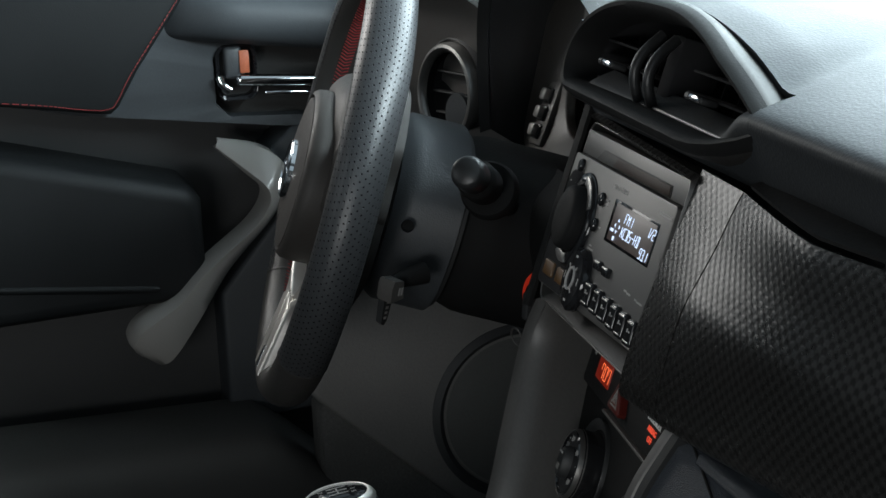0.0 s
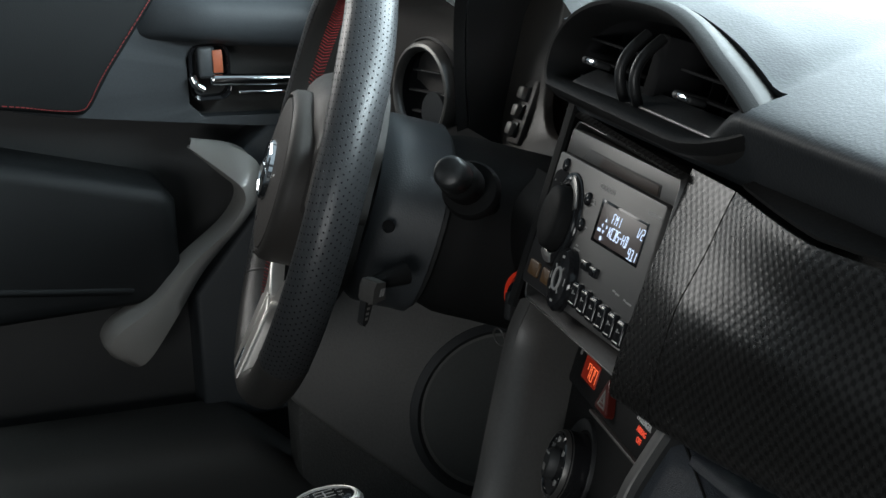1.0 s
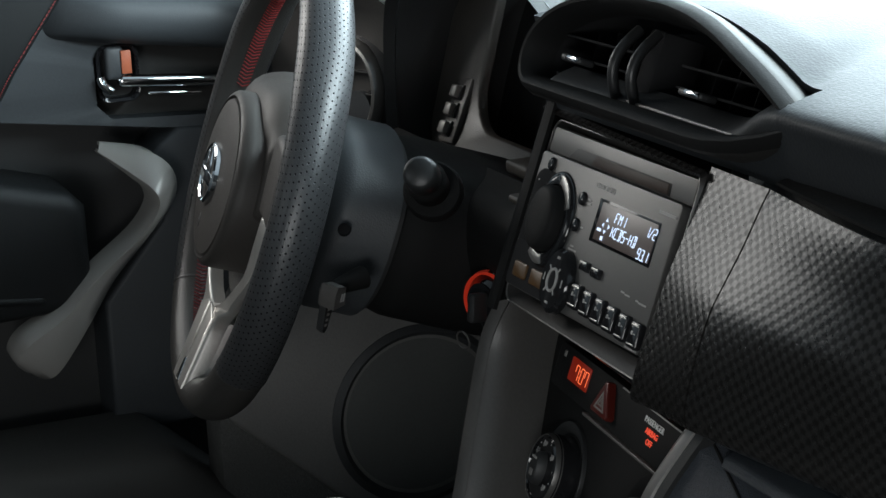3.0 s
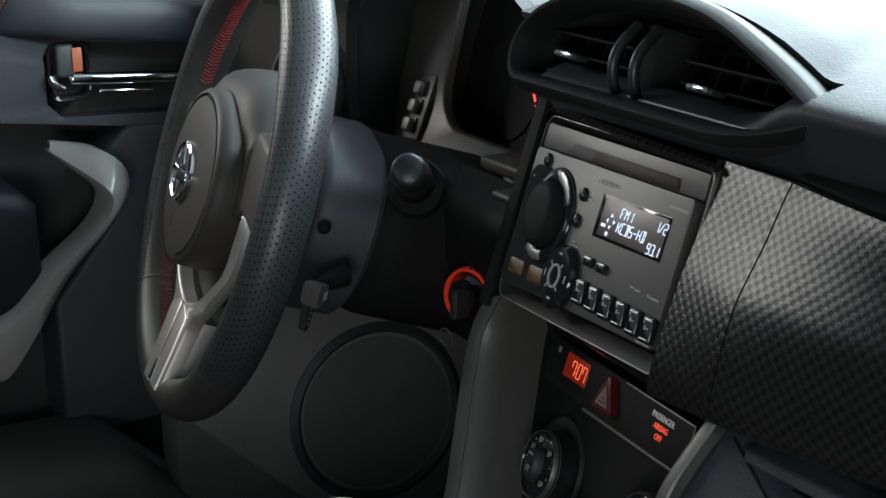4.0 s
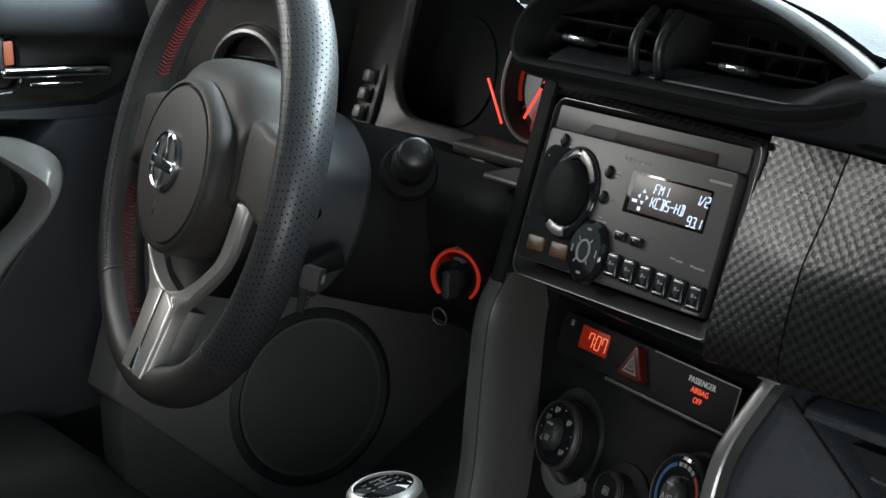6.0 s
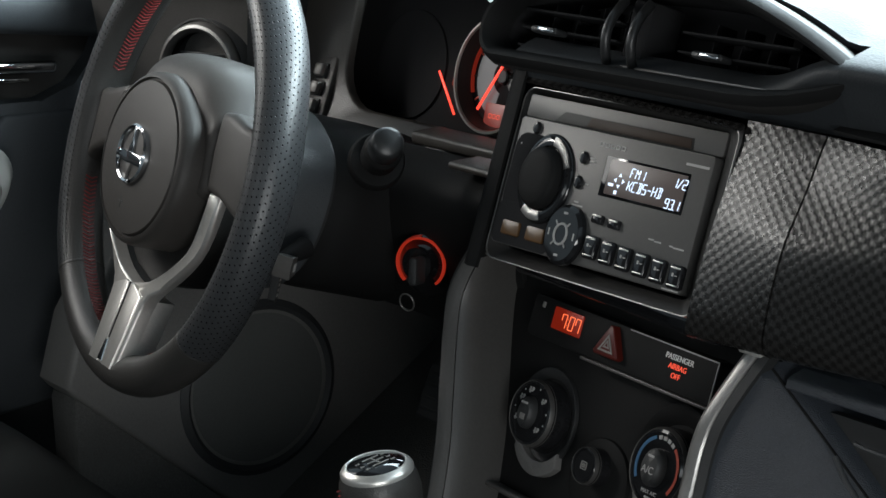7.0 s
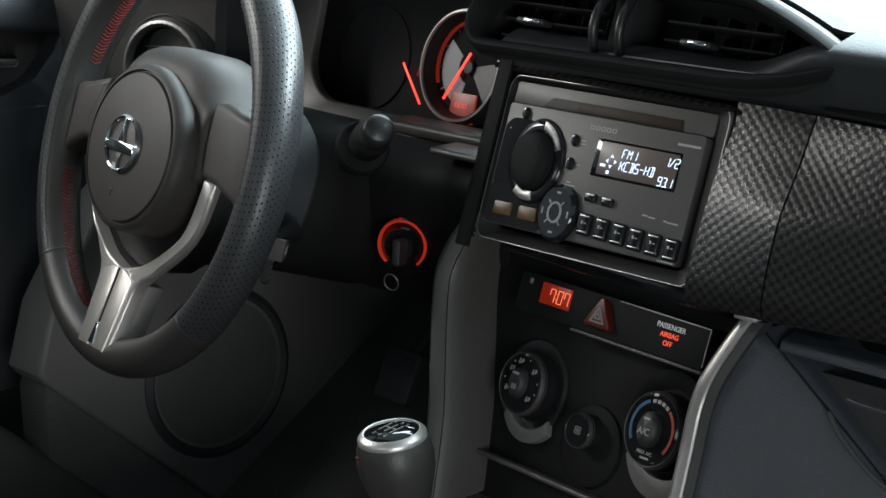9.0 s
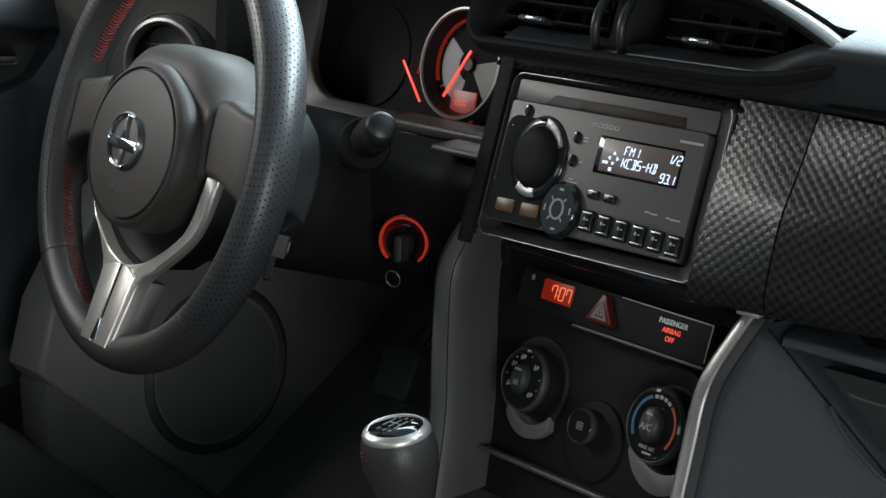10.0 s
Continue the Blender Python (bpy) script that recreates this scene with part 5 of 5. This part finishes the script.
panel_edge = [(-0.30, 0.515), (-0.22, 0.504), (-0.078, 0.4840), (0.085, 0.474), (0.085, 0.59), (-0.30, 0.63)]
hollow = [(-0.131, 0.562), (-0.140, 0.552), (-0.140, 0.510), (-0.128, 0.497), (-0.030, 0.4915), (0.004, 0.503), (0.027, 0.527), (0.034, 0.541), (0.031, 0.551), (0.018, 0.556)]
around = [2 * math.pi * k / 144 for k in range(144)]
panel_loop, hollow_loop = ([cast(q, (-0.06, 0.528), a) for a in around] for q in (panel_edge, hollow))
part("upper_panel", ring(panel_loop, hollow_loop, -0.05, 0.008, 0.0065, 0.0018), DOORVINYL, door, "dark vinyl upper panel")
part("hollow_floor", prism(hollow_loop, -0.022, -0.016, 0), SATINBLACK, door, "black hollow behind the latch")
roll = [(0.015, 0.573), (0.030, 0.580), (0.036, 0.596), (0.030, 0.615), (0.0, 0.630)]
part("belt_roll", sheet([[(y, z - 0.14 * (y + 0.172), (n + 0.004) * min(1.0, (0.190 + y) / 0.06) ** 0.5 - 0.004) for n, z in spline(roll, 14)] for y in steps(-0.189, 0.085, 18)], 0.003), DOORVINYL, door, "rolled padded belt line")
ins = [(-1.0, 0.66), (-0.150, 0.635), (-0.168, 0.607), (-0.211, 0.549), (-0.231, 0.517), (-0.238, 0.5115), (-0.250, 0.512), (-0.336, 0.5265), (-1.0, 0.60)]
part("insert", prism(ins, -0.06, 0.022, 0.006, 4), INSERT, door, "padded leather insert")
line = spline([(-0.60, 0.5625, 0), (-0.336, 0.5305, 0), (-0.262, 0.518, 0), (-0.2405, 0.5165, 0), (-0.232, 0.523, 0), (-0.216, 0.549, 0), (-0.173, 0.607, 0), (-0.160, 0.625, 0)], 120)
st = []
for k in range(0, 119):
    p, q = Vector(line[k]), Vector(line[k + 1])
    c = (p + q) / 2
    st.append(box((q - p).length * 0.7, 0.0008, 0.0008, (0, 0, 0), 0, 1, Matrix.Translation((c.x, c.y, 0.0222)) @ Matrix.Rotation(math.atan2((q - p).y, (q - p).x), 4, "Z")))
tagged(part("stitching", join(*st), THREAD, door, "red stitching along the insert", 0), kind="stuff")
part("recess", prism([(-1.0, 0.06), (0.085, 0.06), (0.085, 0.480), (-0.078, 0.488), (-0.22, 0.508), (-1.0, 0.60)], -0.072, -0.050, 0), BLACK, door)
cup = part("handle_cup", ring(rrect(-0.1385, 0.5120, -0.100, 0.5640, 0.010, 5), rrect(-0.1345, 0.5160, -0.104, 0.5605, 0.008, 5), -0.02, 0.0105, 0.008, 0.001), GLOSS, door, "gloss black handle surround")
part("cup_floor", prism(rrect(-0.1360, 0.5145, -0.1025, 0.562, 0.008), -0.020, -0.004, 0), BLACK, cup)
part("latch_lever", box(0.106, 0.0115, 0.013, (-0.068, 0.5270, 0.008), 0.0045, 5, Matrix.Translation((-0.072, 0.525, 0)) @ Matrix.Rotation(radians(-5), 4, "Z") @ Matrix.Translation((0.072, -0.525, 0))), CHROME, cup, "chrome latch lever")
part("lower_chrome", box(0.050, 0.0034, 0.006, (-0.070, 0.5160, 0.0125), 0.001, 2, Matrix.Translation((-0.072, 0.5155, 0)) @ Matrix.Rotation(radians(-5), 4, "Z") @ Matrix.Translation((0.072, -0.5155, 0))), CHROME, cup)
part("chrome_corner", tube(spline([(-0.1365, 0.536, 0.0125), (-0.1335, 0.528, 0.0135), (-0.127, 0.5225, 0.0135)], 10), 0.0040, 10), CHROME, cup)
part("lock_knob", box(0.017, 0.030, 0.012, (-0.122, 0.5475, 0.006), 0.004, 3), SHROUD, cup)
part("orange_flag", box(0.009, 0.021, 0.0030, (-0.1120, 0.5480, 0.0122), 0.0008), ORANGE, cup, "orange unlocked flag")
rest = [(-1.0, 0.30), (-0.165, 0.335), (-0.165, 0.428), (-0.178, 0.441), (-0.34, 0.485), (-1.0, 0.56)]
part("armrest", prism(rest, -0.06, 0.047, 0.016, 5), INSERT, door, "dark padded armrest")
part("pocket_edge", box(0.9, 0.008, 0.010, (-0.66, 0.3480, 0.044), 0.005, 3, Matrix.Translation((-0.2, 0.34, 0)) @ Matrix.Rotation(radians(-6), 4, "Z") @ Matrix.Translation((0.2, -0.34, 0))), INSERT, door)
inner_edge = [(-0.146, 0.470), (-0.124, 0.450), (-0.110, 0.436), (-0.109, 0.422), (-0.124, 0.402), (-0.156, 0.378), (-0.177, 0.361), (-0.199, 0.340), (-0.232, 0.321), (-0.243, 0.304), (-0.238, 0.290)]
outer_edge = [(-0.142, 0.478), (-0.105, 0.470), (-0.086, 0.454), (-0.084, 0.430), (-0.104, 0.402), (-0.126, 0.380), (-0.148, 0.356), (-0.174, 0.318), (-0.199, 0.284), (-0.212, 0.274), (-0.225, 0.277)]


RISE = (0.25, 0.75, 1, 1, 1, 1, 1, 1, 0.95, 0.8, 0.5)


def curve3(pts, n):
    return [(y, z, n * f) for (y, z), f in zip(pts, RISE)]


crest = [((a[0] + b[0]) / 2, (a[1] + b[1]) / 2) for a, b in zip(inner_edge, outer_edge)]
part("pull_trim", ribbon([curve3(inner_edge, 0.020), curve3(inner_edge, 0.056), curve3([(0.75 * a[0] + 0.25 * c[0], 0.75 * a[1] + 0.25 * c[1]) for a, c in zip(inner_edge, crest)], 0.066), curve3(crest, 0.062), curve3(outer_edge, 0.044), curve3(outer_edge, 0.010)], 0.003), PULL, door, "curved satin grey pull handle trim")
part("front_lower_panel", prism([(-0.15, 0.20), (0.085, 0.22), (0.085, 0.476), (-0.07, 0.484), (-0.10, 0.46), (-0.09, 0.40), (-0.15, 0.33)], -0.06, 0.012, 0.005, 3), DOORVINYL, door)
